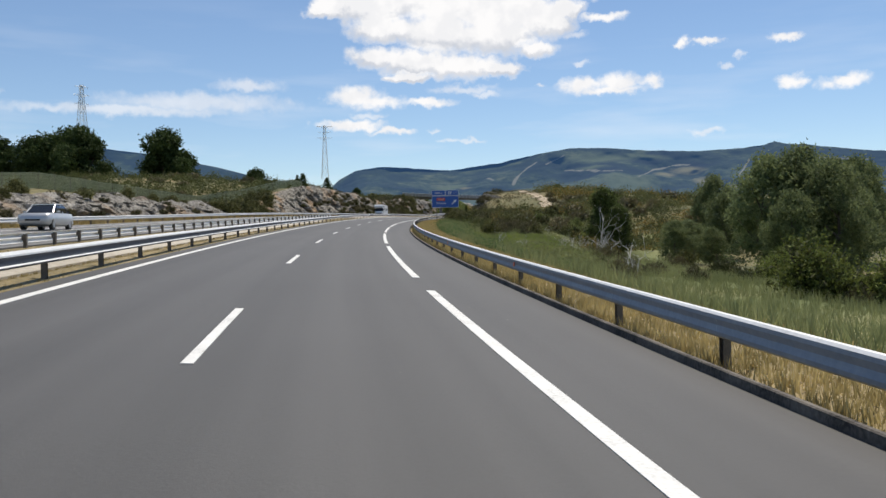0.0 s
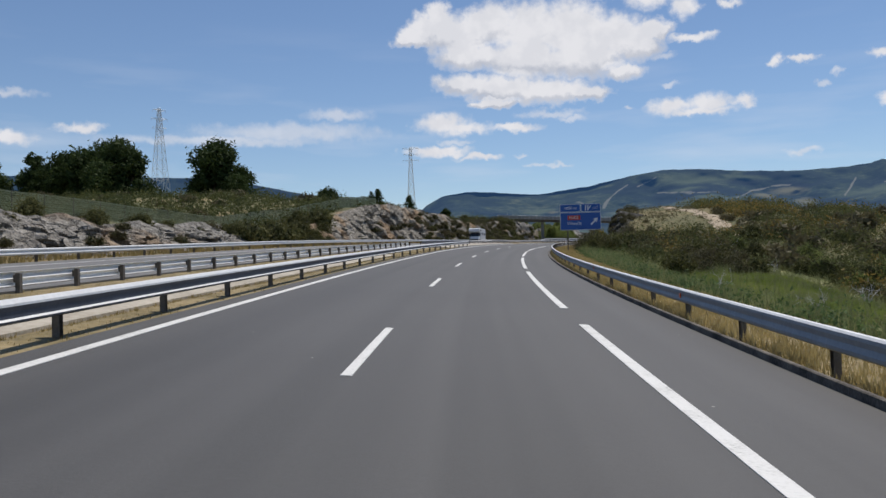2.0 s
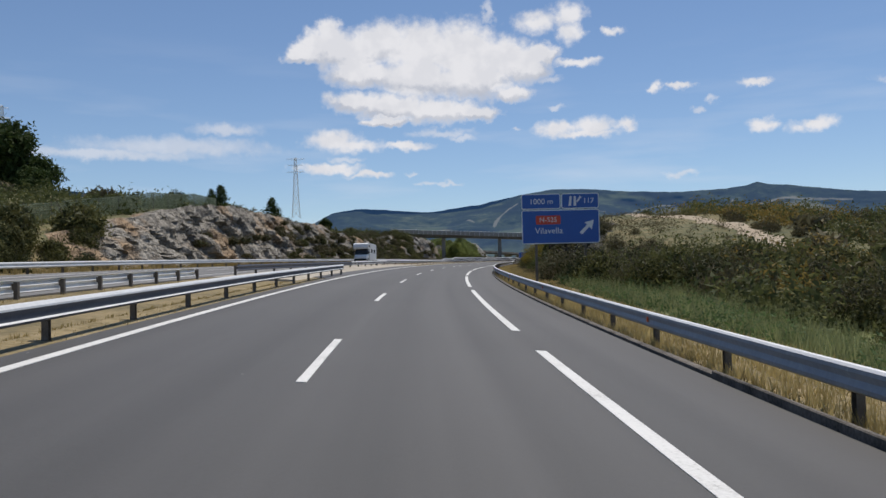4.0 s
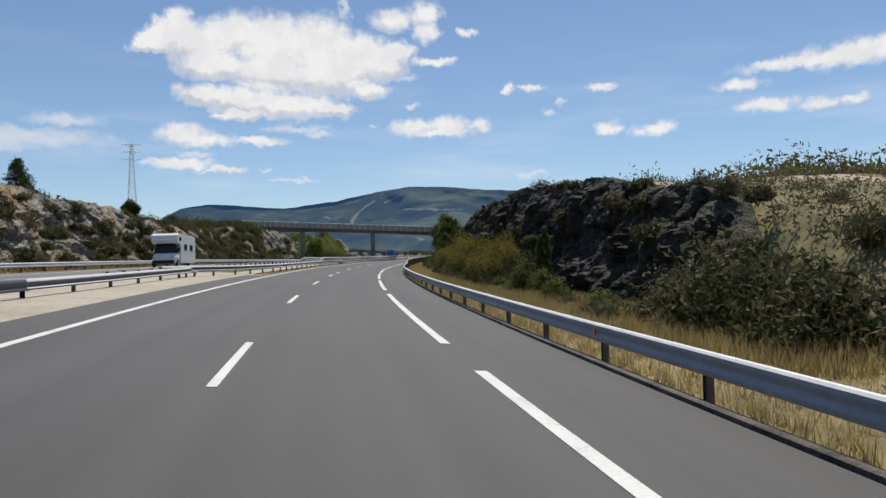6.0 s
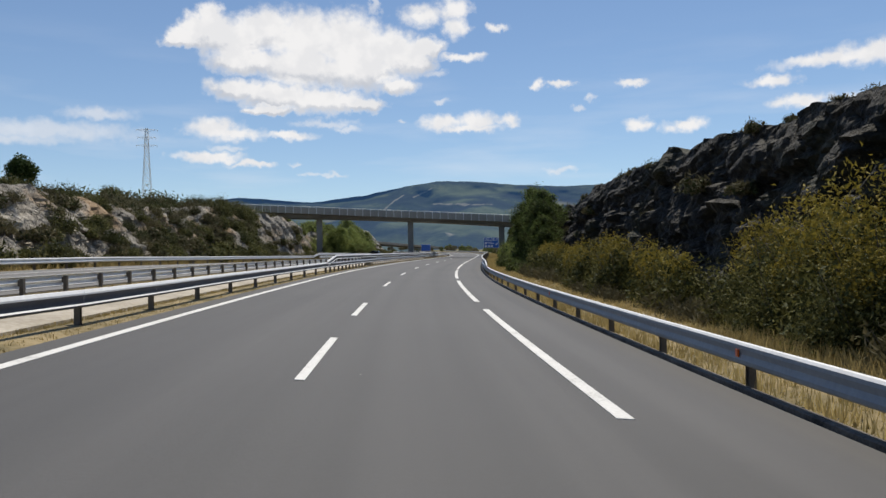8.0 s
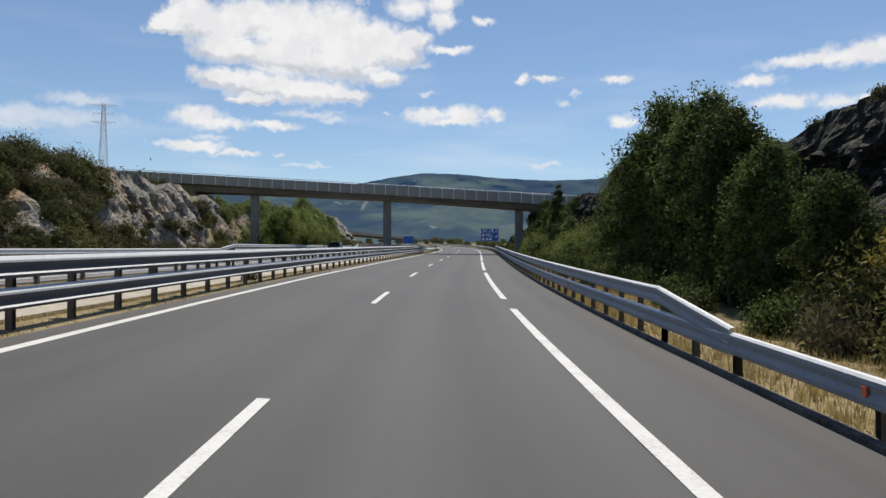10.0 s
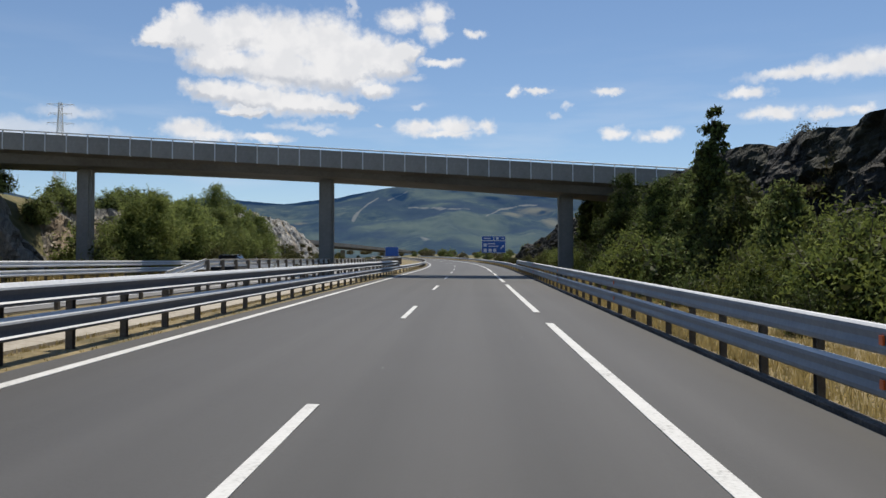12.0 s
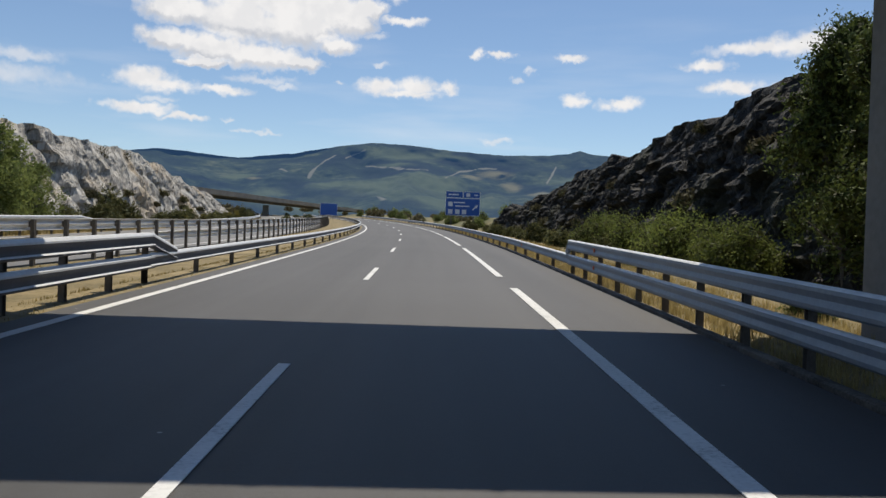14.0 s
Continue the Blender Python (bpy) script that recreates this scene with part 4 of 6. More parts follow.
def between(a, b):
    """The pose at a whose y axis points to b, upright."""
    y = (b - a).normalized()
    x = y.cross(Vector((0, 0, 1))).normalized()
    z = x.cross(y)
    return Matrix.Translation(a) @ Matrix((x, y, z)).transposed().to_4x4()


def guardrail(lat, side, s0, s1, spacing, label, tiers=(0.48,), ends=(0.0, 0.0), shading=0):
    """side: +1 when the beam faces right, -1 when it faces left. lat: a number or a function of s.
    ends: metres over which the upper tier comes down at its start and its end; 0 leaves it cut off."""
    where = lat if callable(lat) else (lambda s: lat)
    thing = tagged(new("guardrail"), label, "guardrail", "guardrails")
    origin = Matrix.Translation(road(s0, where(s0)))
    thing.matrix_basis = origin
    inv = origin.inverted()
    beam, post = beam_mesh(4.0, side, shading), post_mesh(max(tiers) + 0.12, side)
    n = int(round((s1 - s0) / 4.0))
    at = lambda s, z: road(s, where(s) + side * 0.09, z)
    for z in tiers:
        for i in range(n):
            a, b = s0 + 4 * i, s0 + 4 * i + 4
            child("beam", beam, thing, inv @ between(at(a, z), at(b, z)))
    low, high = min(tiers) + 0.1, max(tiers)
    for a, b, za, zb in ((s0 - ends[0], s0, low, high), (s1, s1 + ends[1], high, low)):
        if b - a > 0.2:
            child("beam", beam, thing, inv @ between(at(a, za), at(b, zb)) @ Matrix.Diagonal((1, (b - a) / 4.0, 1, 1)), "sloping end of the upper beam")
    for i in range(int(round((s1 - s0) / spacing)) + 1):
        s = s0 + i * spacing
        child("post", post, thing, inv @ along(s, where(s)))
    if lat is right_rail:
        bm = box_bm(-0.012, 0.012, -0.045, 0.045, -0.05, 0.05, 0.004)
        me = bpy.data.meshes.new("reflector")
        bm.to_mesh(me)
        bm.free()
        me.materials.append(REFLECTOR)
        for i in range(3, n, 4):
            for z in tiers:
                child("reflector", me, thing, inv @ along(s0 + 4 * i, where(s0 + 4 * i) + side * 0.18, z), "orange reflector plate")
    return thing


def right_rail(s):
    return 6.22 - 0.32 * step01(120, 200, s)


def left_rail(s):
    return -4.25 - 0.08 * step01(150, 280, s)


def crossing_rail(s):
    """Leads from the far side of the median to the middle of the crossing."""
    return -8.35 + 1.7 * step01(137, 186, s)


def closing_rail(s):
    """Comes back to the median's near edge past the crossing."""
    return float(np.interp(s, [192, 198, 205, 212, 219, 240, 290], [-7.3, -6.7, -5.45, -4.85, -4.42, -4.33, -4.33]))


guardrail(right_rail, -1, -38, 266, 4.0, "galvanised steel crash barrier along the hard shoulder", shading=2)
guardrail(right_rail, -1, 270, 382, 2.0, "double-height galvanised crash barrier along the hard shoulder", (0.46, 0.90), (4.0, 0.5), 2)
guardrail(right_rail, -1, 266, 270, 2.0, "low start of the double crash barrier along the shoulder", (0.46,), shading=2)
guardrail(right_rail, -1, 382, 558, 4.0, "galvanised steel crash barrier leading past the overpass", shading=2)
guardrail(left_rail, 1, -38, 154, 4.0, "dark-faced galvanised steel crash barrier along the median", shading=1)
guardrail(crossing_rail, 1, 144, 176, 4.0, "dark removable crash barrier closing the median crossing", (0.38,), shading=3)
guardrail(crossing_rail, 1, 176, 200, 4.0, "dark-faced crash barrier slanting across the gravel crossing", (0.40,), shading=1)
guardrail(closing_rail, 1, 194, 254, 4.0, "dark-faced crash barrier curving back to the median edge", shading=1)
guardrail(left_rail, 1, 254, 258, 2.0, "low start of the double crash barrier on the median", (0.46,), shading=1)
guardrail(left_rail, 1, 258, 374, 2.0, "double-height dark-faced galvanised crash barrier along the median", (0.46, 0.90), (4.0, 1.7), 1)
guardrail(left_rail, 1, 374, 558, 4.0, "dark-faced galvanised steel crash barrier curving along the median", shading=1)
guardrail(-8.42, -1, -38, 138, 8 / 3, "crash barrier seen from its post side", (0.29,))
guardrail(-8.42, -1, 190, 334, 8 / 3, "crash barrier of the far carriageway seen from behind", (0.29,))
guardrail(-8.42, -1, 338, 470, 2.0, "double-height crash barrier seen from behind", (0.56, 1.04), (4.0, 4.0))
guardrail(-8.42, -1, 470, 554, 4.0, "plain crash barrier of the far carriageway")
guardrail(-19.75, 1, -38, 330, 4.0, "galvanised crash barrier at the foot of the cutting")
guardrail(-19.75, 1, 334, 410, 2.0, "double-height crash barrier in front of the bridge pier", (0.46, 0.90), (4.0, 4.0))
guardrail(-19.75, 1, 414, 554, 4.0, "galvanised crash barrier below the pale rock face")


# ---- overpass ----
def overpass():
    thing = tagged(new("overpass"), "grey concrete road overpass on slender piers with panelled parapets", "bridge")
    d = Vector((0.94976, -0.31297, 0.0))
    m = Matrix.Translation((70.15, 360.07, 0.0)) @ Matrix((d, Vector((-d.y, d.x, 0)), Vector((0, 0, 1)))).transposed().to_4x4()
    thing.matrix_basis = m
    top = lambda u: 20.33 - 0.0570 * u
    under = lambda u: 18.62 - 0.0560 * u - 0.0006 * u * u
    us = [-34 + 2 * i for i in range(42)]
    ring = lambda u: [(u, -2.1, under(u)), (u, 2.1, under(u)), (u, 2.5, top(u) - 1.35), (u, 3.37, top(u) - 1.2), (u, 3.37, top(u) - 0.95), (u, -3.37, top(u) - 0.95), (u, -3.37, top(u) - 1.2), (u, -2.5, top(u) - 1.35)]
    v, f = loft([ring(u) for u in us])
    child("deck", mesh_of("deck", v, f, DECK_CONCRETE), thing, None, "weathered concrete deck with a dark underside")
    # piers with rounded corners, standing on the ground
    for u in (-17.55, 0.0, 17.5):
        p = m @ Vector((u, 0, 0))
        foot = min(12.2, 11.9 + 0 * p.x) - 1.0
        bm = box_bm(-0.52, 0.52, -0.48, 0.48, foot, under(u) + 0.05, 0.14)
        part("pier", bm, CONCRETE, thing, "plain concrete pier", Matrix.Translation((u, 0, 0)))
    for u in (-33.0, 33.0):
        part("abutment", box_bm(-1.6, 1.6, -3.4, 3.4, under(u) - 4.5, top(u) - 1.0, 0.1), DECK_CONCRETE, thing, "", Matrix.Translation((u, 0, 0)))
    slope = Matrix.Rotation(math.atan(0.0570), 4, "Y")
    panel = box_bm(-0.725, 0.725, -0.06, 0.06, -1.20, -0.02, 0.006)
    panel_me = bpy.data.meshes.new("parapet_panel")
    panel.to_mesh(panel_me)
    panel.free()
    panel_me.materials.append(CONCRETE)
    strip_bm = box_bm(-0.035, 0.035, -0.085, 0.085, -1.22, 0.10, 0.008)
    strip_me = bpy.data.meshes.new("parapet_post")
    strip_bm.to_mesh(strip_me)
    strip_bm.free()
    strip_me.materials.append(SIGN_WHITE)
    for side in (-1, 1):
        u = -33.6
        while u < 48:
            child("parapet_panel", panel_me, thing, Matrix.Translation((u + 0.73, side * 3.42, top(u + 0.73))) @ slope)
            child("parapet_post", strip_me, thing, Matrix.Translation((u, side * 3.42, top(u))), "pale parapet joint post")
            u += 1.46
        part("hand_rail", tube_bm((-33.6, side * 3.42, top(-33.6) + 0.14), (48, side * 3.42, top(48) + 0.14), 0.045), GALV, thing, "thin steel top rail")
    return thing


overpass()


def far_overpass():
    thing = tagged(new("far_overpass"), "distant dark overpass crossing behind the bend", "bridge")
    a, b = Vector((78, 470, 19.6)), Vector((160, 640, 22.5))
    m = between(a, b)
    thing.matrix_basis = m
    length = (b - a).length
    part("deck", box_bm(-4, 4, -30, length - 10, -0.75, 0.2, 0.1), DECK_CONCRETE, thing)
    part("parapet", box_bm(-4.2, -4.0, -30, length - 10, -0.5, 0.55), CONCRETE, thing)
    for y in (10, 75, 140):
        part("pier", box_bm(-0.6, 0.6, y - 0.5, y + 0.5, -14, -1.3, 0.1), CONCRETE, thing)


far_overpass()


# ---- signs ----
def text_mesh(body, size, material):
    cu = bpy.data.curves.new("lettering", "FONT")
    cu.body, cu.size, cu.align_x, cu.align_y = body, size, "CENTER", "CENTER"
    cu.extrude = 0.004
    tmp = bpy.data.objects.new("lettering", cu)
    scene.collection.objects.link(tmp)
    dg = bpy.context.evaluated_depsgraph_get()
    me = bpy.data.meshes.new_from_object(tmp.evaluated_get(dg))
    bpy.data.objects.remove(tmp)
    bpy.data.curves.remove(cu)
    me.materials.clear()
    me.materials.append(material)
    return me


def plate(x0, x1, z0, z1, r=0.14, inset=0.0, y0=0.0, y1=0.05):
    """A board with rounded corners in the xz plane, facing -y."""
    x0, x1, z0, z1 = x0 + inset, x1 - inset, z0 + inset, z1 - inset
    r = max(0.02, r - inset)
    ring = []
    for cx, cz, a0 in ((x1 - r, z1 - r, 0), (x0 + r, z1 - r, 90), (x0 + r, z0 + r, 180), (x1 - r, z0 + r, 270)):
        for k in range(5):
            a = radians(a0 + 22.5 * k)
            ring.append((cx + r * math.cos(a), cz + r * math.sin(a)))
    return loft([[(x, y, z) for x, z in ring] for y in (y0, y1)])


def board(thing, name, x0, x1, z0, z1, label):
    v, f = plate(x0, x1, z0, z1, y0=-0.02, y1=0.04)
    b = child(name, mesh_of("board", v, f, SIGN_WHITE), thing, None, label)
    v, f = plate(x0, x1, z0, z1, inset=0.05, y0=-0.028, y1=-0.02)
    child("field", mesh_of("field", v, f, SIGN_BLUE), b, None, "blue reflective sheet")
    return b


FACE = Matrix.Rotation(radians(90), 4, "X")  # lettering upright, readable from -y


def lettering(body, size, x, z, parent, label, material=None, y=-0.034):
    return child("lettering", text_mesh(body, size, material or SIGN_WHITE), parent, Matrix.Translation((x, y, z)) @ FACE, label)


def arrow(parent, x, z, size):
    v2 = [(-0.5, -0.36), (-0.36, -0.5), (0.12, -0.02), (0.28, -0.18), (0.42, 0.42), (-0.18, 0.28), (-0.02, 0.12)]
    v, f = loft([[(x + a * size, y, z + b * size) for a, b in v2] for y in (-0.036, -0.03)])
    child("arrow", mesh_of("arrow", v, f, SIGN_WHITE), parent, None, "white slanting arrow")


def sign_posts(thing, xs, top, foot):
    for x in xs:
        part("post", box_bm(x - 0.07, x + 0.07, 0.06, 0.22, foot, top, 0.01), POST_STEEL, thing, "dull steel sign post")


def exit_sign():
    s, lat = 153.3, 9.3
    thing = tagged(new("exit_sign"), "blue motorway exit sign with white border and arrow", "road sign")
    thing.matrix_basis = along(s, lat)
    g = ground_up(s, lat) - 0.5
    sign_posts(thing, (-1.5, 1.5), 5.5, g)
    z = 2.55
    a = board(thing, "distance_board", -2.36, 0.02, z + 2.12, z + 3.05, "blue board giving the distance")
    lettering("1000 m", 0.48, -1.15, z + 2.57, a, "white distance figures")
    b = board(thing, "exit_board", 0.08, 2.36, z + 2.12, z + 3.05, "blue board with the exit number")
    lettering("117", 0.45, 1.72, z + 2.57, b, "white exit number")
    for x0, x1, lean in ((0.50, 0.66, 0.06), (0.82, 0.98, -0.02)):
        v, f = loft([[(x0, y, z + 2.28), (x1, y, z + 2.28), (x1 + lean, y, z + 2.88), (x0 + lean + 0.03, y, z + 2.88)] for y in (-0.036, -0.03)])
        child("road_symbol", mesh_of("road_symbol", v, f, SIGN_WHITE), b, None, "white road fork symbol")
    v, f = loft([[(0.98, y, z + 2.55), (1.06, y, z + 2.50), (1.32, y, z + 2.82), (1.20, y, z + 2.88)] for y in (-0.036, -0.03)])
    child("road_symbol", mesh_of("road_symbol", v, f, SIGN_WHITE), b, None, "white slip road symbol")
    c = board(thing, "direction_board", -2.36, 2.36, z, z + 2.06, "blue board with destination and arrow")
    v, f = plate(-1.5, 0.0, z + 1.18, z + 1.72, 0.06, y0=-0.036, y1=-0.028)
    red = child("route_field", mesh_of("route_field", v, f, SIGN_RED), thing, None, "red route number field")
    lettering("N-525", 0.42, -0.75, z + 1.45, red, "white route number", y=-0.042)
    lettering("Vilavella", 0.52, -0.72, z + 0.78, c, "white destination name")
    arrow(c, 1.62, z + 1.0, 0.95)


def service_sign():
    s, lat = 470.0, 9.3
    thing = tagged(new("service_sign"), "blue service area sign with white pictograms", "road sign")
    thing.matrix_basis = along(s, lat)
    sign_posts(thing, (-1.5, 1.5), 4.6, ground_up(s, lat) - 0.5)
    z = 1.75
    a = board(thing, "distance_board", -2.3, 0.0, z + 2.35, z + 3.2, "blue distance board")
    b = board(thing, "exit_board", 0.05, 2.3, z + 2.35, z + 3.2, "blue exit board")
    c = board(thing, "service_board", -2.3, 2.3, z, z + 2.3, "blue service board")
    bar = lambda x0, x1, z0, z1, p, lab: part("bar", box_bm(x0, x1, -0.036, -0.03, z0, z1), SIGN_WHITE, p, lab)
    bar(-1.9, -0.6, z + 2.68, z + 2.86, a, "white bar of lettering")
    bar(1.5, 2.0, z + 2.68, z + 2.86, b, "white bar of lettering")
    bar(0.45, 0.95, z + 2.55, z + 3.0, b, "white fork symbol")
    bar(-1.2, 0.3, z + 1.65, z + 1.82, c, "white bar of lettering")
    bar(-1.0, 0.9, z + 1.18, z + 1.34, c, "white bar of lettering")
    for x in (-1.95, -1.0, -0.1):
        part("pictogram", box_bm(x, x + 0.6, -0.036, -0.03, z + 0.2, z + 0.8), SIGN_WHITE, c, "white pictogram square")
    part("pictogram", box_bm(-1.95, -1.35, -0.036, -0.03, z + 1.2, z + 1.8), SIGN_WHITE, c, "white pictogram square")
    arrow(c, 1.7, z + 1.15, 0.8)


def far_sign():
    s, lat = 552.0, -3.2
    thing = tagged(new("far_sign"), "distant blue road sign on the far bend", "road sign")
    thing.matrix_basis = along(s, lat, -1.1, 10)
    sign_posts(thing, (-1.2, 1.2), 4.2, 0.2)
    board(thing, "board", -2.0, 2.0, 1.6, 4.3, "plain blue board")


exit_sign()
service_sign()
far_sign()


# ---- pylons ----
def pylon(x, y, top, base, label, turn=0.0, width=9.0, reaches=(4.6, 5.6, 5.0)):
    thing = tagged(new("electricity_pylon"), label, "pylon", "pylons")
    thing.matrix_basis = pose(x, y, base, 0, 0, turn)
    h = top - base
    half = lambda z: (width / 2 - 0.9) * (1 - z / h) ** 1.15 + 0.9
    levels = [0, 0.14, 0.27, 0.38, 0.48, 0.57, 0.65, 0.72, 0.79, 0.86, 0.93, 1.0]
    for sx in (-1, 1):
        for sy in (-1, 1):
            bm = bmesh.new()
            for a, b in zip(levels, levels[1:]):
                tube_bm((sx * half(a * h), sy * half(a * h), a * h), (sx * half(b * h), sy * half(b * h), b * h), 0.16, 0.14, 4, bm)
            part("leg", bm, PYLON_STEEL, thing)
    bm = bmesh.new()
    for a, b in zip(levels, levels[1:]):
        za, zb = a * h, b * h
        for q in range(4):
            c, d = [((-1, -1), (1, -1)), ((1, -1), (1, 1)), ((1, 1), (-1, 1)), ((-1, 1), (-1, -1))][q]
            P = lambda k, z: (k[0] * half(z), k[1] * half(z), z)
            tube_bm(P(c, za), P(d, zb), 0.09, None, 4, bm)
            tube_bm(P(d, za), P(c, zb), 0.09, None, 4, bm)
            tube_bm(P(c, zb), P(d, zb), 0.08, None, 4, bm)
    part("bracing", bm, PYLON_STEEL, thing, "steel lattice bracing")
    for zf, reach in zip((0.985, 0.88, 0.77), reaches):
        z = zf * h
        for sx in (-1, 1):
            bm = bmesh.new()
            for sy in (-0.5, 0.5):
                tube_bm((0, sy, z), (sx * reach, 0, z), 0.12, 0.08, 4, bm)
            tube_bm((0, 0, z - 1.8), (sx * reach, 0, z), 0.11, 0.08, 4, bm)
            tube_bm((0, -0.5, z), (0, 0.5, z), 0.1, None, 4, bm)
            tube_bm((0, 0, z), (0, 0, z - 1.8), 0.1, None, 4, bm)
            tube_bm((sx * reach * 0.5, 0, z - 0.9), (sx * reach * 0.5, 0.25, z), 0.07, None, 4, bm)
            arm = part("cross_arm", bm, PYLON_STEEL, thing, "lattice cross arm")
            part("insulator", tube_bm((sx * reach, 0, z), (sx * reach, 0, z - 1.6), 0.09, None, 5), PYLON_STEEL, arm, "hanging insulator string")
    return thing


pylon(9, 857, 117.0, on_ground(850, -173).z - 0.6, "grey steel lattice pylon on a far hill", -8, 6.6, (7.6, 6.4, 7.4))
pylon(-166, 653, 118.0, on_ground(620, -310).z - 0.6, "tall grey lattice pylon behind dark oaks", 40, 10)


# ---- vehicles ----
def wheel(thing, x, y, r, w=0.2):
    bm = tube_bm((x - w / 2, y, r), (x + w / 2, y, r), r, None, 20)
    tyre = part("wheel", bm, RUBBER, thing, "black tyre")
    bm = tube_bm((x - w / 2 - 0.012, y, r), (x + w / 2 + 0.012, y, r), r * 0.62, None, 14)
    part("rim", bm, ALLOY, tyre, "grey rim")


def ring_of(y, wb, wt, z0, z1, k=0.12):
    """A body section: wider below, with rounded shoulders."""
    return [(-wb, y, z0 + k), (-wb + k, y, z0), (wb - k, y, z0), (wb, y, z0 + k), (wb, y, z0 + (z1 - z0) * 0.6), (wt, y, z1 - k * 0.4), (wt - k, y, z1), (-wt + k, y, z1), (-wt, y, z1 - k * 0.4), (-wb, y, z0 + (z1 - z0) * 0.6)]


def car(label, paint, m, group="passing cars"):
    thing = tagged(new("car"), label, "car", group)
    secs = [(-2.02, 0.70, 0.62, 0.38, 0.66), (-1.9, 0.83, 0.78, 0.28, 0.86), (-1.3, 0.86, 0.80, 0.22, 0.93), (-0.3, 0.87, 0.81, 0.22, 0.96), (1.2, 0.87, 0.80, 0.22, 0.98), (1.85, 0.84, 0.76, 0.26, 0.99), (2.0, 0.78, 0.70, 0.36, 0.85)]
    v, f = loft([ring_of(*q) for q in secs])
    body = child("body", mesh_of("body", v, f, paint, None, True), thing)
    cab = [(-1.05, 0.76, 0.70, 0.90, 0.96), (-0.35, 0.77, 0.60, 0.90, 1.42), (0.9, 0.77, 0.60, 0.90, 1.46), (1.85, 0.74, 0.60, 0.90, 1.06)]
    v, f = loft([ring_of(*q, 0.06) for q in cab])
    child("window_glass", mesh_of("window_glass", v, f, GLASS), thing, None, "dark glazing")
    roof = [(-0.42, 0.60, 0.56, 1.40, 1.445), (0.2, 0.63, 0.58, 1.42, 1.49), (0.95, 0.62, 0.56, 1.42, 1.485)]
    v, f = loft([ring_of(*q, 0.015) for q in roof])
    child("roof", mesh_of("roof", v, f, paint), thing)
    for sx in (-1, 1):
        for y in (-1.25, 1.28):
            wheel(thing, sx * 0.76, y, 0.30)
        part("headlight", box_bm(sx * 0.62 - 0.17, sx * 0.62 + 0.17, -1.98, -1.80, 0.62, 0.78, 0.04), LAMP_CLEAR, thing, "clear headlight")
        part("pillar", tube_bm((sx * 0.73, -1.0, 0.94), (sx * 0.60, -0.36, 1.42), 0.035), paint, thing)
        part("pillar", tube_bm((sx * 0.77, 0.35, 0.94), (sx * 0.61, 0.30, 1.44), 0.035), paint, thing)
        part("mirror", box_bm(sx * 0.92 - 0.08, sx * 0.92 + 0.08, -0.78, -0.66, 0.96, 1.08, 0.03), paint, thing)
    part("grille", box_bm(-0.42, 0.42, -2.03, -1.95, 0.46, 0.60, 0.02), RUBBER, thing)
    thing.matrix_basis = m
    return thing


def motorhome(m):
    thing = tagged(new("motorhome"), "white motorhome with an overcab bunk on the opposite carriageway", "motorhome")
    side = [(-0.9, 0.45), (2.9, 0.45), (4.6, 0.5), (4.62, 2.85), (4.3, 2.95), (-1.5, 2.98), (-2.0, 2.80), (-2.1, 2.35), (-1.9, 2.12), (-0.9, 2.02)]
    v, f = loft([[(x, y, z) for y, z in side] for x in (-1.12, -1.05, 1.05, 1.12)])
    child("body", mesh_of("body", v, f, WHITE_PAINT), thing, None, "white coach body")
    secs = [(-2.55, 0.80, 0.72, 0.45, 0.95), (-2.4, 0.95, 0.85, 0.35, 1.12), (-1.8, 1.0, 0.92, 0.32, 1.30), (-0.85, 1.02, 0.95, 0.32, 1.38)]
    v, f = loft([ring_of(*q) for q in secs])
    child("cab", mesh_of("cab", v, f, WHITE_PAINT, None, True), thing, None, "white cab")
    v, f = loft([ring_of(*q, 0.05) for q in [(-2.0, 0.92, 0.86, 1.22, 1.32), (-1.55, 0.96, 0.86, 1.25, 2.10), (-0.88, 0.98, 0.90, 1.25, 2.10)]])
    child("windscreen", mesh_of("windscreen", v, f, GLASS), thing, None, "dark windscreen and cab windows")
    for sx in (-1, 1):
        for y in (-1.65, 2.6):
            wheel(thing, sx * 0.98, y, 0.34, 0.22)
        for y0, y1, z0, z1 in ((0.3, 1.3, 1.55, 2.1), (2.4, 3.5, 1.55, 2.1), (-1.5, -0.8, 2.35, 2.65)):
            part("side_window", box_bm(sx * 1.12 - 0.025, sx * 1.12 + 0.025, y0, y1, z0, z1, 0.02), GLASS, thing, "dark side window")
        part("headlight", box_bm(sx * 0.72 - 0.16, sx * 0.72 + 0.16, -2.55, -2.4, 0.72, 0.95, 0.04), LAMP_CLEAR, thing, "clear headlight")
        part("mirror", box_bm(sx * 1.16 - 0.1, sx * 1.16 + 0.1, -1.75, -1.62, 1.4, 1.75, 0.04), RUBBER, thing)
    part("bumper", box_bm(-0.95, 0.95, -2.66, -2.45, 0.35, 0.62, 0.06), RUBBER, thing, "grey bumper")
    part("roof_vent", box_bm(-0.35, 0.35, 1.2, 1.9, 2.96, 3.12, 0.04), WHITE_PAINT, thing)
    thing.matrix_basis = m
    return thing


car("silver hatchback driving on the opposite carriageway", SILVER, along(50.5, -15.6, 0.0))
car("dark grey car driving below the overpass", DARK_PAINT, along(366.5, -15.6, 0.0))
motorhome(along(229.8, -15.0, 0.0))


# ---- plants ----
rng = np.random.default_rng(5)


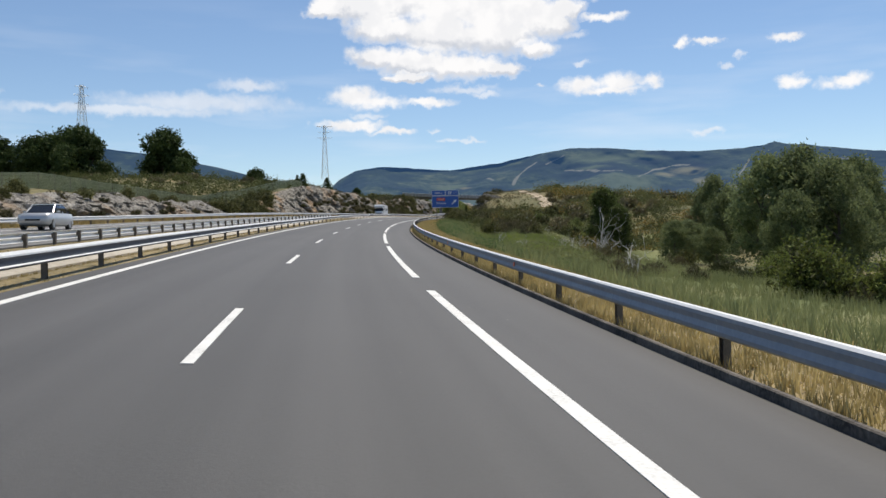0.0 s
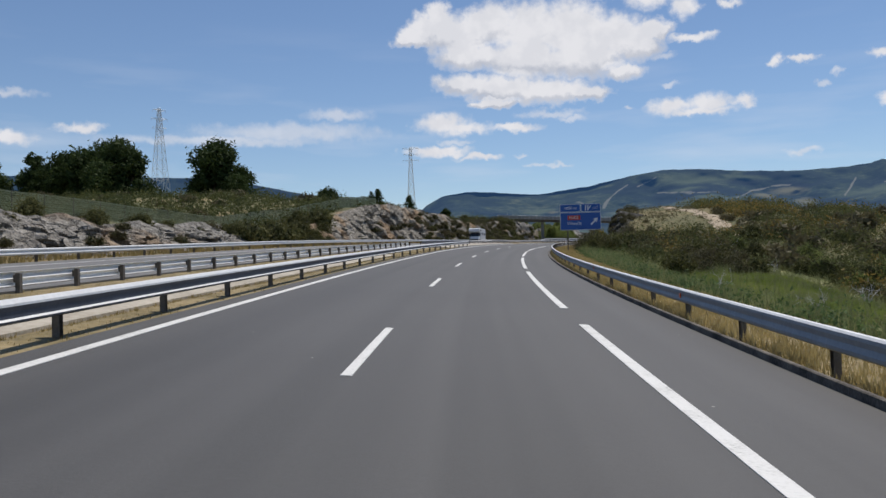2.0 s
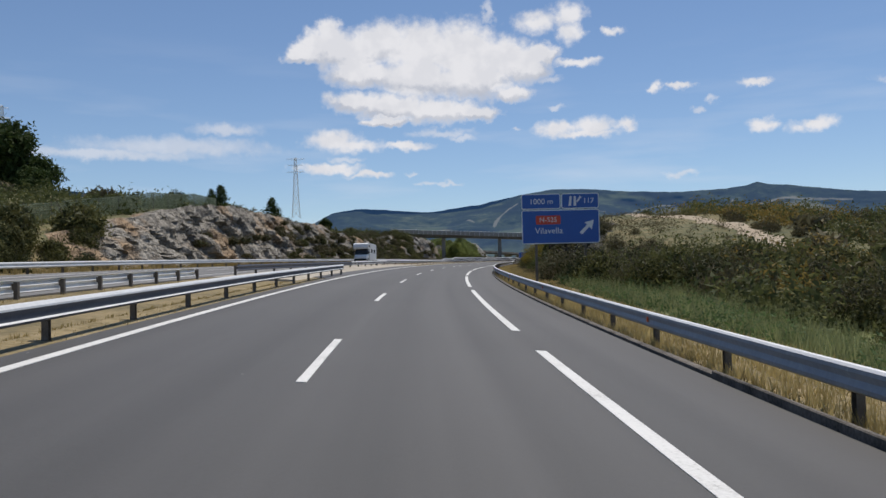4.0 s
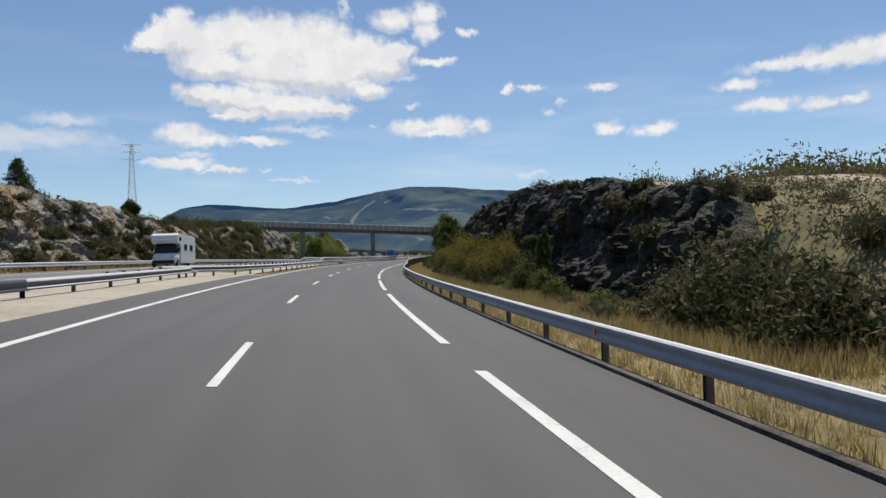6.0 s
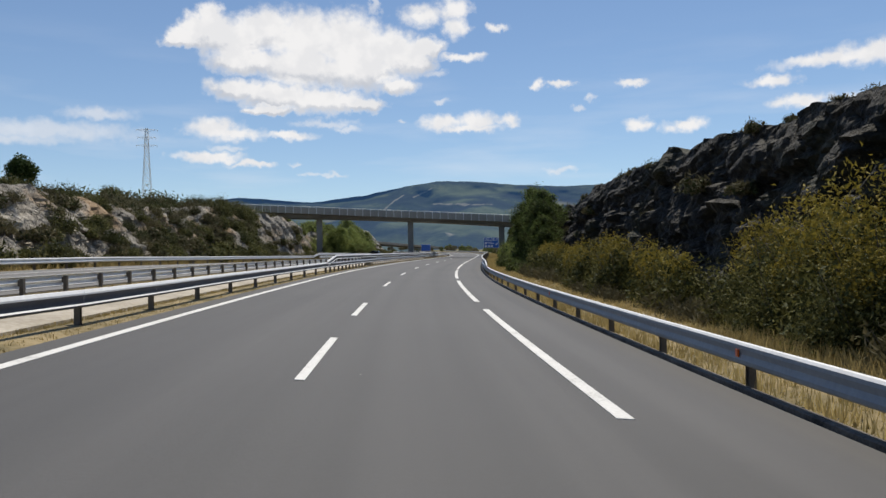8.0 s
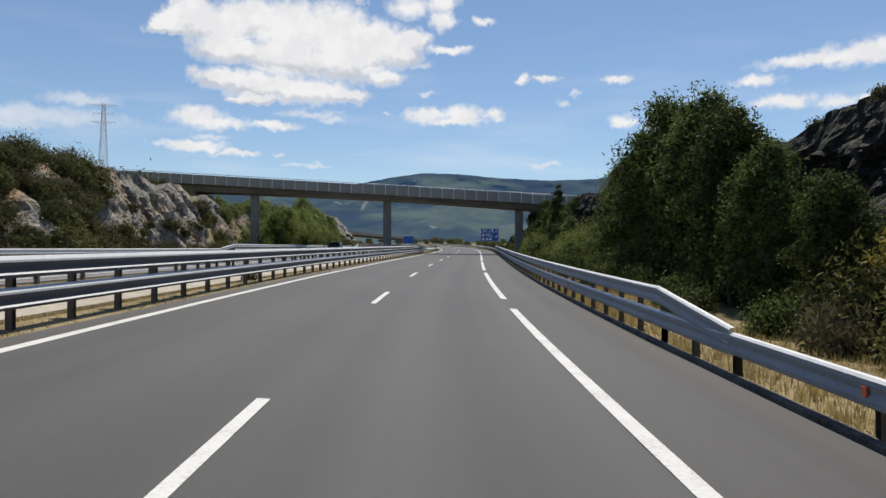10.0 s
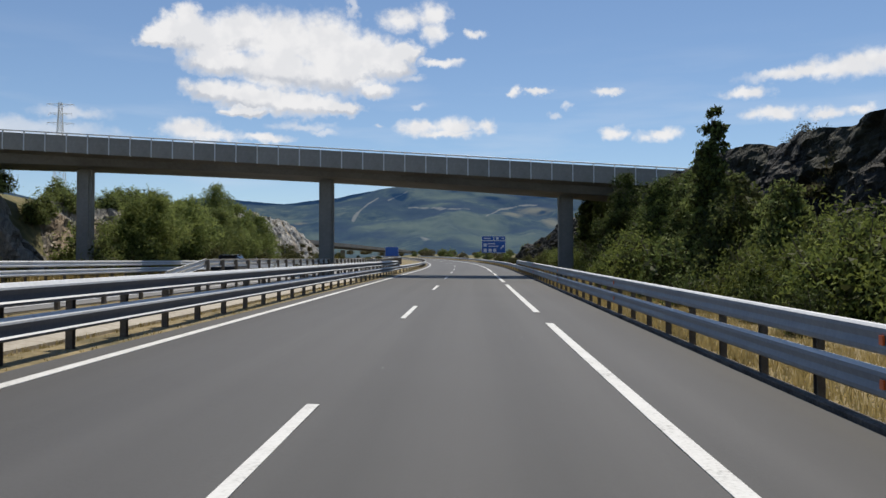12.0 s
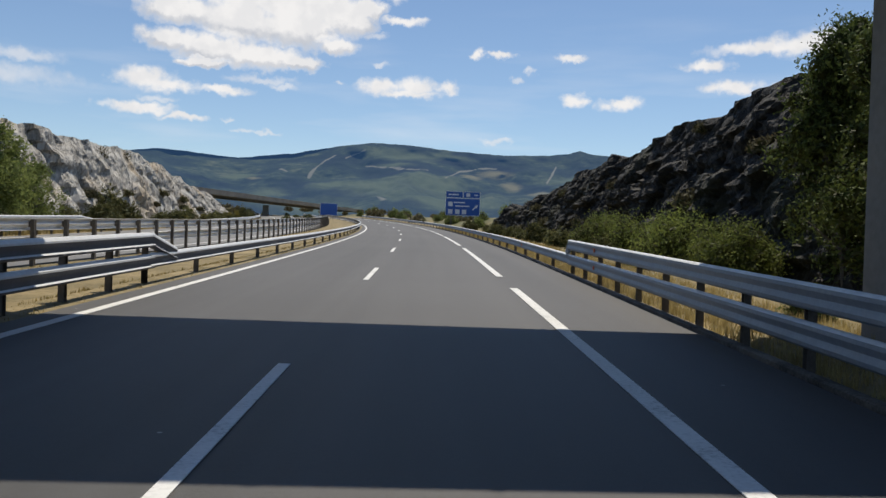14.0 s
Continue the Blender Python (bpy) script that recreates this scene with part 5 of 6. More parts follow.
def leaf_cloud(name, lobes, count, size, material, flat=0.55, inner=0.3, shape=1.6, ragged=0.55, upright=0.0):
    """Many small leaves round lobes (x, y, z, radius, height factor)."""
    lobes = np.array(lobes, float)
    vol = lobes[:, 3] ** 2
    pick = rng.choice(len(lobes), count, p=vol / vol.sum())
    L = lobes[pick]
    d = rng.normal(size=(count, 3))
    d /= np.linalg.norm(d, axis=1)[:, None]
    r = np.where(rng.random(count) < inner, rng.random(count) ** 0.5, 0.82 + 0.22 * rng.random(count) + 0.10 * rng.normal(size=count))
    # each lobe is ragged: shoots stand out and hollows lie between them
    lobe_turn = rng.normal(size=(len(lobes), 4, 3)) * 3.2
    lobe_start = rng.random((len(lobes), 4)) * 6.283
    wave = np.sin(np.einsum("ijk,ik->ij", lobe_turn[pick], d) + lobe_start[pick]).sum(1) / 4
    r = r * (1.0 + ragged * wave) + np.where(rng.random(count) < 0.06, 0.35 * rng.random(count), 0.0) * ragged * 2
    pos = L[:, :3] + d * (L[:, 3] * r)[:, None] * np.stack([np.ones(count), np.ones(count), L[:, 4]], 1)
    keep = pos[:, 2] > 0.03
    pos, d = pos[keep], d[keep]
    k = len(pos)
    nrm = d * flat + rng.normal(size=(k, 3)) * 0.7
    nrm /= np.linalg.norm(nrm, axis=1)[:, None]
    t = np.cross(nrm, rng.normal(size=(k, 3)))
    t /= np.linalg.norm(t, axis=1)[:, None]
    t = t * (1 - upright) + (d * 0.5 + np.array([0, 0, 1.0])) * upright
    t /= np.linalg.norm(t, axis=1)[:, None]
    b = np.cross(nrm, t)
    sz = size * (0.6 + 0.8 * rng.random(k))[:, None]
    tri = np.stack([pos - t * sz * shape * 0.5 - b * sz * 0.3, pos - t * sz * shape * 0.1 + b * sz * 0.5, pos + t * sz * shape * 0.6], 1).reshape(-1, 3)
    me = bpy.data.meshes.new(name)
    me.vertices.add(3 * k)
    me.vertices.foreach_set("co", tri.ravel())
    me.loops.add(3 * k)
    me.loops.foreach_set("vertex_index", np.arange(3 * k, dtype=np.int32))
    me.polygons.add(k)
    me.polygons.foreach_set("loop_start", np.arange(0, 3 * k, 3, dtype=np.int32))
    me.materials.append(material)
    me.update()
    me.validate()
    return me


def branches(points, material, name):
    bm = bmesh.new()
    for a, b, r0, r1 in points:
        tube_bm(a, b, r0, r1, 6, bm)
    me = bpy.data.meshes.new(name)
    bm.to_mesh(me)
    bm.free()
    me.materials.append(material)
    return me


def crown_lobes(h, w, low, count, taper, lump):
    """Lobes that fill a crown from low to h, w wide; taper: 0 round, 1 pointed."""
    out = []
    for _ in range(count):
        q = rng.random() ** 0.8
        z = low + (h - low) * (0.08 + 0.84 * q)
        if taper > 0.5:
            rad = w / 2 * (1.05 - q) ** 0.6
        else:
            rad = w / 2 * math.sqrt(max(0.05, 1 - (2 * q - 0.85) ** 2 * 0.8))
        a = rng.random() * 2 * math.pi
        off = rad * (0.25 + 0.6 * rng.random())
        lr = lump * w * (0.55 + 0.6 * rng.random()) * (1.0 if taper < 0.5 else (1.15 - 0.75 * q))
        out.append((off * math.cos(a), off * math.sin(a), z, lr, 0.75 + 0.35 * rng.random()))
    return out


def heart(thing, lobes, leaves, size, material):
    """Added inner leaves that block light, with the crown's shade in their colour."""
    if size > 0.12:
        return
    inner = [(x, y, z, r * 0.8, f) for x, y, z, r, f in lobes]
    child("inner_foliage", leaf_cloud("inner_foliage", inner, leaves // 5, size * 2.1, LEAF_HILL if material in (LEAF_YOUNG, LEAF_FRESH) else LEAF_SHADE, inner=0.9, ragged=0.4), thing, None, "dark inner leaves coloured as if shaded")


def tree_proto(name, label, category, h, w, low, lobes, leaves, size, material, taper=0.0, lump=0.2, trunk=0.16, group="trees"):
    thing = tagged(new(name), label, category, group)
    segs, prev = [], Vector((0, 0, -0.6))
    n = 5
    for i in range(1, n + 1):
        cur = Vector((0.12 * w * (rng.random() - 0.5), 0.12 * w * (rng.random() - 0.5), h * 0.85 * i / n))
        segs.append((prev, cur, trunk * (1 - 0.85 * (i - 1) / n), trunk * (1 - 0.85 * i / n)))
        prev = cur
    L = crown_lobes(h, w, low, lobes, taper, lump)
    stem = list(segs)
    for x, y, z, r, _ in L[:10]:
        i = int(np.clip((z - 0.35 * w) / (h * 0.85) * n, 0, n - 1))
        segs.append((stem[i][1], Vector((x, y, max(z, stem[i][1].z + 0.2))), trunk * 0.4, trunk * 0.1))
    child("trunk", branches(segs, BARK, "trunk"), thing, None, "dark bark")
    child("crown", leaf_cloud("crown", L, leaves, size, material), thing, None, "many small leaves")
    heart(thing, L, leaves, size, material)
    return thing


def bush_proto(name, label, h, w, lobes, leaves, size, material, group="bushes", upright=0.25, shape=2.2, tips=None):
    thing = tagged(new(name), label, "bush", group)
    stems = []
    for k in range(7):
        a = 2 * math.pi * k / 7 + rng.random()
        stems.append((Vector((0, 0, -0.25)), Vector((0.36 * w * math.cos(a), 0.36 * w * math.sin(a), h * (0.5 + 0.3 * rng.random()))), 0.035, 0.008))
    child("stem", branches(stems, BARK, "stem"), thing)
    L = []
    for _ in range(lobes):
        a, q = rng.random() * 2 * math.pi, rng.random() ** 0.6
        r = w * (0.15 + 0.12 * rng.random())
        top = h * (0.98 - 0.38 * q * q) * (0.72 + 0.28 * rng.random())
        z = max(r * 0.5, (top - r) * (0.25 + 0.75 * rng.random()))
        L.append((0.36 * w * q * math.cos(a), 0.36 * w * q * math.sin(a), z, r, 0.9 + 0.5 * rng.random()))
    child("foliage", leaf_cloud("foliage", L, leaves, size, material, inner=0.35, shape=shape, upright=upright), thing, None, "dense small leaves")
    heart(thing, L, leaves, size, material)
    if tips:
        high = [(x, y, z + 0.25 * r, r * 0.92, f) for x, y, z, r, f in L if z + r > 0.78 * h] or [L[0]]
        child("blossom", leaf_cloud("blossom", high, leaves // 6, size * 0.95, tips, inner=0.1, shape=1.8, upright=0.2), thing, None, "yellow blossom at the tips")
    return thing


def dead_bush(h, w):
    thing = tagged(new("dead_bush"), "bare bleached dead shrub with twisted white branches", "bush", "dead shrubs")
    for k in range(4):
        a = rng.random() * 2 * math.pi
        p, r, segs = Vector((0.15 * math.cos(a), 0.15 * math.sin(a), -0.2)), 0.055, []
        dirn = Vector((math.cos(a) * 0.5, math.sin(a) * 0.5, 1.0)).normalized()
        for i in range(6):
            q = p + dirn * h / 6 * (0.8 + 0.4 * rng.random())
            segs.append((p, q, r, r * 0.78))
            for _ in range(2):
                side = (dirn + Vector(tuple(rng.normal(size=3))) * 0.8).normalized()
                fork = q + side * h * 0.12 * (0.6 + rng.random())
                segs.append((q, fork, r * 0.5, r * 0.28))
                for _ in range(2):
                    twig = (side + Vector(tuple(rng.normal(size=3))) * 0.7).normalized()
                    segs.append((fork, fork + twig * h * 0.09 * (0.5 + rng.random()), r * 0.26, r * 0.10))
            p, r = q, r * 0.78
            dirn = (dirn + Vector(tuple(rng.normal(size=3))) * 0.48 + Vector((math.cos(a), math.sin(a), 0)) * 0.12 * w / h).normalized()
        child("branch", branches(segs, DEAD_WOOD, "branch"), thing)
    return thing


OAKS = [tree_proto("oak_tree", "broad dark green oak tree on the hillside", "tree", high, wide, 0.5, 46, 8500, 0.46, LEAF_OAK, pointed, 0.155, 0.32, "hillside oaks") for high, wide, pointed in ((13.5, 14, 0), (14.6, 13, 0.8), (13.0, 12.5, 0))]
BIRCH = [tree_proto("roadside_tree", "leafy green roadside tree with a dense crown", "tree", 9.6, 6.0, 0.2, 110, 22000, 0.104, LEAF_TREE, 0, 0.14, 0.14, "roadside trees") for _ in range(3)]
POINTED = [tree_proto("young_tree", "young bushy olive green tree", "tree", 7.0, 6.0, 0.0, 90, 11000, 0.118, LEAF_YOUNG, 0.8, 0.15, 0.09, "young trees") for _ in range(3)]
SHADY = [tree_proto("shady_tree", "dense dark green tree beside the bridge pier", "tree", 7.0, 5.6, 0.0, 110, 30000, 0.070, LEAF_TREE, 0.8, 0.14, 0.09, "trees by the bridge") for _ in range(2)]
ROUNDED = [tree_proto("bushy_tree", "rounded bushy light green tree on the slope", "tree", 6.2, 5.6, 0.0, 80, 9000, 0.125, LEAF_YOUNG, 0, 0.13, 0.09, "bushy trees") for _ in range(3)]
BROADLEAF = [tree_proto("meadow_tree", "broad light green tree on the low meadow", "tree", 10.5, 9, 0.2, 140, 19000, 0.165, LEAF_BROAD, 0, 0.105, 0.24, "meadow trees") for _ in range(2)]
CONIFER = [tree_proto("small_conifer", "small dark conifer on the rocks", "tree", 5, 3.4, 0.0, 80, 7000, 0.13, LEAF_OAK, 0.8, 0.21, 0.09, "conifers") for _ in range(2)]
AIRY = tree_proto("thin_tree", "tall thin tree with sparse leaves", "tree", 8, 2.4, 2.4, 70, 4000, 0.10, LEAF_TREE, 0.8, 0.19, 0.06, "thin trees")
BROOM = [bush_proto("broom_bush", "olive broom bush with yellow tips beside the barrier", 4.6, 4.4, 64, 12000, 0.066, LEAF_BROOM, "broom bushes", 0.2, 1.7, BROOM_TIP) for _ in range(3)]
LOWBROOM = [bush_proto("low_broom_bush", "low olive broom bush with yellow tips in a row", 4.6, 4.4, 50, 4600, 0.115, LEAF_BROOM, "low broom bushes", 0.2, 1.7, BROOM_TIP) for _ in range(3)]
FRESH = [bush_proto("fresh_shrub", "bright green leafy shrub", 2.2, 2.0, 24, 6000, 0.062, LEAF_BRIGHT, "fresh shrubs") for _ in range(2)]
SCRUB = [bush_proto("scrub_bush", "brownish green scrub bush", 1.8, 2.8, 24, 1000, 0.145, LEAF_HEATH, "scrub bushes", 0.4) for _ in range(3)]
GREENBUSH = [bush_proto("green_bush", "dense dark green bush", 2.5, 3.0, 30, 2600, 0.115, LEAF_OLIVE, "green bushes") for _ in range(3)]
OLIVEBUSH = [bush_proto("olive_bush", "rounded olive green bush on the slope", 3.4, 3.8, 40, 3200, 0.118, LEAF_YOUNG, "olive bushes") for _ in range(3)]
THICKET = [bush_proto("thicket_bush", label, 2.6, 3.4, 46, 3200, 0.082, leaf, "thicket bushes", 0.3, 1.8) for label, leaf in (("brown twiggy bush behind the barrier", LEAF_HEATH), ("grey-green twiggy bush behind the barrier", LEAF_HILL), ("olive twiggy bush behind the barrier", LEAF_BROOM))]
FINEOLIVE = [bush_proto("leafy_bush", "bright olive leafy bush behind the double barrier", 3.4, 3.8, 34, 8000, 0.080, LEAF_FRESH, "leafy bushes", 0.1, 1.6) for _ in range(2)]
DARKBUSH = [bush_proto("shady_bush", "dark green bush in the shade of the trees", 2.5, 3.0, 40, 3800, 0.080, LEAF_TREE, "shady bushes", 0.1, 1.6) for _ in range(2)]
ROCKSHRUB = [bush_proto("rock_shrub", "small brown shrub clinging to the rock face", 1.2, 1.9, 14, 800, 0.11, LEAF_HEATH, "rock shrubs") for _ in range(3)]
FARSCRUB = [bush_proto("heath_bush", "low dark heath bush", 1.3, 2.4, 10, 340, 0.28, LEAF_HEATH, "heath bushes") for _ in range(3)]
DEAD = [dead_bush(4.0, 4.0), dead_bush(3.2, 4.6)]
USED = set()


def stand(p, m):
    """A copy of a pattern at a pose that holds the copy's own size."""
    return copy_thing(p, m @ Matrix.Diagonal((1 / p.scale.x, 1 / p.scale.y, 1 / p.scale.z, 1)))


def plant(protos, s, lat, scale=1.0, tall=1.0, sink=0.1):
    """Stands one of the patterns at a place; each pattern itself is used first, then copied."""
    protos = protos if isinstance(protos, list) else [protos]
    p = protos[int(rng.integers(len(protos)))]
    at = on_ground(s, lat, sink)
    m = Matrix.Translation(at) @ Matrix.Rotation(rng.random() * 6.283, 4, "Z") @ Matrix.Diagonal((scale, scale, scale * tall, 1))
    if p.name not in USED:
        USED.add(p.name)
        p.matrix_basis = m
        return p
    return stand(p, m)


def on_face(protos, count, s0, s1, side, k0, k1, q0=0.05, q1=0.95):
    """Bushes that cling to the rock faces."""
    for i in range(count):
        s = s0 + (s1 - s0) * (i + rng.random()) / count
        q = q0 + (q1 - q0) * rng.random()
        top = table(CUT_LEFT if side < 0 else CUT_RIGHT, s)
        lat = left_foot(s) - 4.2 * q + 0.5 if side < 0 else 12.9 + 2.2 * q - 0.4
        p = protos[int(rng.integers(len(protos)))]
        k = k0 + (k1 - k0) * rng.random()
        m = Matrix.Translation(road(s, lat, top * q - 0.35 * k)) @ Matrix.Rotation(rng.random() * 6.283, 4, "Z") @ Matrix.Diagonal((k, k, k * 0.9, 1))
        stand(p, m)


def scatter(protos, count, s0, s1, l0, l1, k0, k1, tall=1.0):
    for i in range(count):
        s = s0 + (s1 - s0) * (i + rng.random()) / count
        plant(protos, s, l0 + (l1 - l0) * rng.random(), k0 + (k1 - k0) * rng.random(), tall)


# left hillside: oaks, conifers on the rocks
for s, lat, k in ((246, -84.5, 1.05), (249, -80, 0.7), (239, -105.5, 1.05), (236, -101, 0.85), (243, -112, 1.1), (238, -116, 0.95), (246, -121, 0.9), (250, -127, 1.0), (238, -121, 0.9), (246, -137, 1.0), (240, -146, 1.0), (232, -106, 0.7), (247, -116, 0.8), (242, -86, 0.55), (244, -78, 0.5), (251, -88, 0.8), (292, -76, 0.6), (296, -71, 0.4), (300, -80, 0.4)):
    plant(OAKS, s, lat, 1.2 * k)
plant(CONIFER, 215.3, -31.8, 0.85)
plant(CONIFER, 216.8, -33.6, 0.7)
plant(CONIFER, 238.5, -32, 0.95)
plant(GREENBUSH, 293, -33.5, 1.0, 1.25)
plant(SCRUB, 226, -33.5, 0.8)
scatter(GREENBUSH, 12, 132, 168, -27, -22.5, 0.6, 1.6)
scatter(THICKET, 8, 136, 166, -26, -22.2, 0.6, 1.1)
scatter(SCRUB, 12, 60, 150, -29, -26.5, 0.5, 0.9)
scatter(GREENBUSH, 12, 70, 138, -28.2, -26, 0.5, 0.85)
scatter(SCRUB, 16, 205, 350, -30, -27.2, 0.6, 1.0)
scatter(GREENBUSH, 18, 216, 350, -23.6, -21.4, 0.5, 1.0)
scatter(SCRUB, 18, 216, 350, -23.4, -21.0, 0.5, 0.9)
scatter(GREENBUSH, 16, 280, 322, -27, -22.4, 0.8, 1.3)
on_face(ROCKSHRUB, 44, 182, 345, -1, 0.68, 1.35)
on_face(GREENBUSH, 16, 222, 300, -1, 0.4, 0.8, 0.0, 0.6)
on_face(GREENBUSH, 8, 300, 345, -1, 0.4, 0.7, 0.0, 0.3)
on_face(SCRUB, 22, 222, 300, -1, 0.5, 0.95, 0.3, 1.0)
on_face(ROCKSHRUB, 26, 222, 305, -1, 0.75, 1.50, 0.2, 1.0)
on_face(ROCKSHRUB, 20, 40, 142, -1, 0.52, 0.90, 0.3, 1.0)
on_face(ROCKSHRUB, 14, 400, 500, -1, 0.52, 0.90, 0.0, 0.5)
on_face(ROCKSHRUB, 26, 176, 300, 1, 0.52, 1.05)
on_face(ROCKSHRUB, 20, 316, 460, 1, 0.52, 1.05)
scatter(FARSCRUB, 50, 150, 330, -75, -31, 0.7, 1.7)
scatter(FARSCRUB, 30, 50, 160, -75, -37, 0.8, 1.6)
scatter(FARSCRUB, 30, 150, 420, -130, -60, 0.9, 2.0)
scatter(SCRUB, 14, 300, 356, -38, -29.5, 0.7, 1.1)
scatter(THICKET, 26, 262, 322, -30.5, -26.5, 0.55, 1.05)
on_face(THICKET, 26, 262, 316, -1, 0.45, 0.85, 0.15, 1.0)
on_face(GREENBUSH, 12, 262, 318, -1, 0.45, 0.85, 0.0, 0.7)
scatter(THICKET, 8, 316, 341, -30, -27.6, 0.4, 0.65)
scatter(GREENBUSH, 4, 342, 346, -26, -23.5, 0.55, 0.9)
scatter(GREENBUSH, 8, 346, 362, -29.5, -26.5, 0.45, 0.75)
scatter(THICKET, 10, 314, 345, -23.2, -21.4, 0.5, 0.85)
on_face(GREENBUSH, 12, 300, 319, -1, 0.55, 0.95, 0.1, 1.0)
on_face(THICKET, 10, 300, 319, -1, 0.5, 0.9, 0.1, 1.0)
scatter(THICKET, 8, 304, 320, -29.5, -27, 0.8, 1.2)
stand(THICKET[0], along(282.4, -4.75) @ Matrix.Diagonal((0.2, 0.2, 0.22, 1)))
plant(OAKS, 276, -34, 0.3)
scatter(GREENBUSH, 3, 256, 264, -29, -27, 0.6, 0.85)
# left beyond the overpass
scatter(ROUNDED, 11, 372, 406, -25.5, -22.4, 0.75, 1.15)
scatter(ROUNDED, 7, 402, 413, -25, -22.8, 0.5, 0.75)
scatter(OLIVEBUSH, 28, 370, 414, -27, -22.0, 0.6, 1.0)
scatter(OLIVEBUSH, 26, 368, 408, -36, -27, 0.6, 0.95)
scatter(LOWBROOM, 9, 440, 520, -22.4, -21.2, 0.22, 0.4)
plant(CONIFER, 411, -25.5, 0.75)
plant(CONIFER, 413, -26, 0.65)
scatter(OLIVEBUSH, 16, 366, 392, -34, -25, 0.9, 1.25)
scatter(POINTED, 3, 384, 400, -27, -24, 0.85, 1.0)
scatter(ROUNDED, 13, 371, 408, -28.5, -23, 0.75, 1.15)
scatter(GREENBUSH, 14, 380, 432, -25, -21.3, 0.8, 1.4)
scatter(GREENBUSH, 12, 430, 500, -23, -21.0, 0.6, 1.0)
scatter(SCRUB, 14, 330, 400, -25, -21.2, 0.5, 0.9)
scatter(SCRUB, 16, 410, 520, -33, -27, 0.5, 1.0)
# right: low ground with trees, dead shrubs and scrub
for s, lat, k in ((85, 41.5, 1.08), (84.5, 44.5, 1.15), (88, 49, 1.1), (80, 46, 1.0), (78, 41, 0.72), (96, 56, 1.1), (121, 47.6, 0.9), (112, 46, 0.75), (104, 60, 1.0)):
    plant(BROADLEAF, s, lat, k, 1.12)
for s, lat, k in ((97, 35.5, 0.78), (100, 38, 0.8), (95, 39, 0.7)):
    plant(BROADLEAF, s, lat, k * 0.75, 0.85)
for s, lat, k in ((47.5, 28, 1.45), (45.5, 31.5, 1.3), (70, 36, 1.1), (50, 36, 1.2)):
    plant(FINEOLIVE, s, lat, k)
for s, lat, k in ((62, 30, 0.8), (74, 33, 0.9), (56, 24, 0.6), (88, 34, 0.9)):
    plant(THICKET, s, lat, k)
plant(BIRCH, 110, 30.2, 0.95, 0.95)
plant(BIRCH, 106.5, 31.2, 0.7, 1.0)
plant(DEAD, 100.5, 27.3, 1.2, 1.3)
plant(DEAD, 98, 27.9, 1.05, 1.2)
plant(DEAD, 102.5, 26.2, 0.9)
plant(DEAD, 99, 24.5, 0.6)
plant(DEAD, 104, 24, 0.7)
plant(DEAD, 60, 21, 0.8)
scatter(DEAD, 4, 85, 150, 15, 26, 0.45, 0.7)
scatter(SCRUB, 12, 140, 178, 11.5, 16, 0.7, 1.2)
scatter(SCRUB, 12, 126, 170, 17, 24, 0.7, 1.2)
scatter(THICKET, 18, 144, 176, 9.8, 15.5, 0.75, 1.25)
scatter(THICKET, 30, 122, 160, 15.5, 23, 0.6, 1.1)
scatter(THICKET, 10, 112, 130, 27, 33, 0.6, 1.0)
for s, lat, k in ((98.5, 26.5, 0.6), (101, 28.5, 0.9), (103.5, 27.6, 0.7), (96, 28.5, 0.7), (106, 29, 0.8)):
    plant(THICKET[0], s, lat, k)
scatter(OLIVEBUSH, 6, 118, 150, 22, 34, 0.4, 0.75)
scatter(SCRUB, 20, 156, 184, 12.5, 19, 0.35, 0.6)
scatter(GREENBUSH, 12, 124, 165, 17, 28, 0.6, 1.1)
scatter(FARSCRUB, 50, 128, 168, 22, 75, 0.8, 1.8)
scatter(FARSCRUB, 30, 168, 330, 28, 75, 0.8, 1.6)
scatter(FARSCRUB, 30, 20, 200, 50, 150, 1.0, 2.4)
scatter(SCRUB, 12, 40, 100, 18, 34, 0.6, 1.0)
plant(OAKS, 271, 31, 0.26)
scatter(THICKET, 7, 160, 175, 11.4, 14.2, 0.65, 0.95)
# right: below and on the rock cutting
scatter(SCRUB, 8, 166, 200, 8.8, 10.8, 0.35, 0.6)
scatter(OLIVEBUSH, 9, 168, 199, 9.6, 12.2, 0.2, 0.42)
scatter(SCRUB, 20, 166, 190, 29, 42, 0.4, 0.8)
plant(FRESH, 193.2, 10.5, 0.95, 1.05)
plant(FRESH, 191.6, 10.9, 0.85)
plant(FRESH, 196.6, 9.5, 0.4)
plant(FRESH, 186.5, 10.2, 0.6)
plant(AIRY, 193, 11.3, 0.46)
for s, lat, k in ((201.5, 11.2, 0.68), (204.5, 10.9, 0.8), (207.5, 11.3, 0.82), (210.3, 11.0, 0.7), (199.3, 9.9, 0.5), (202.5, 9.8, 0.52), (206, 9.7, 0.5), (209, 9.8, 0.45), (213, 10.6, 0.62), (216, 11.0, 0.84), (219, 10.8, 0.95), (222, 11.1, 0.95), (225, 10.8, 0.8), (214.5, 9.8, 0.55), (218, 9.8, 0.6), (222, 9.8, 0.6)):
    plant(BROOM, s, lat, k, 0.95 + 0.12 * rng.random(), 0.25)
for i in range(15):
    plant(LOWBROOM, 228 + 3 * i + rng.random(), 10.2 + 1.1 * rng.random(), 0.56 + 0.16 * rng.random(), 1.0, 0.2)
scatter(SCRUB, 24, 196, 272, 8.9, 10.0, 0.4, 0.75)
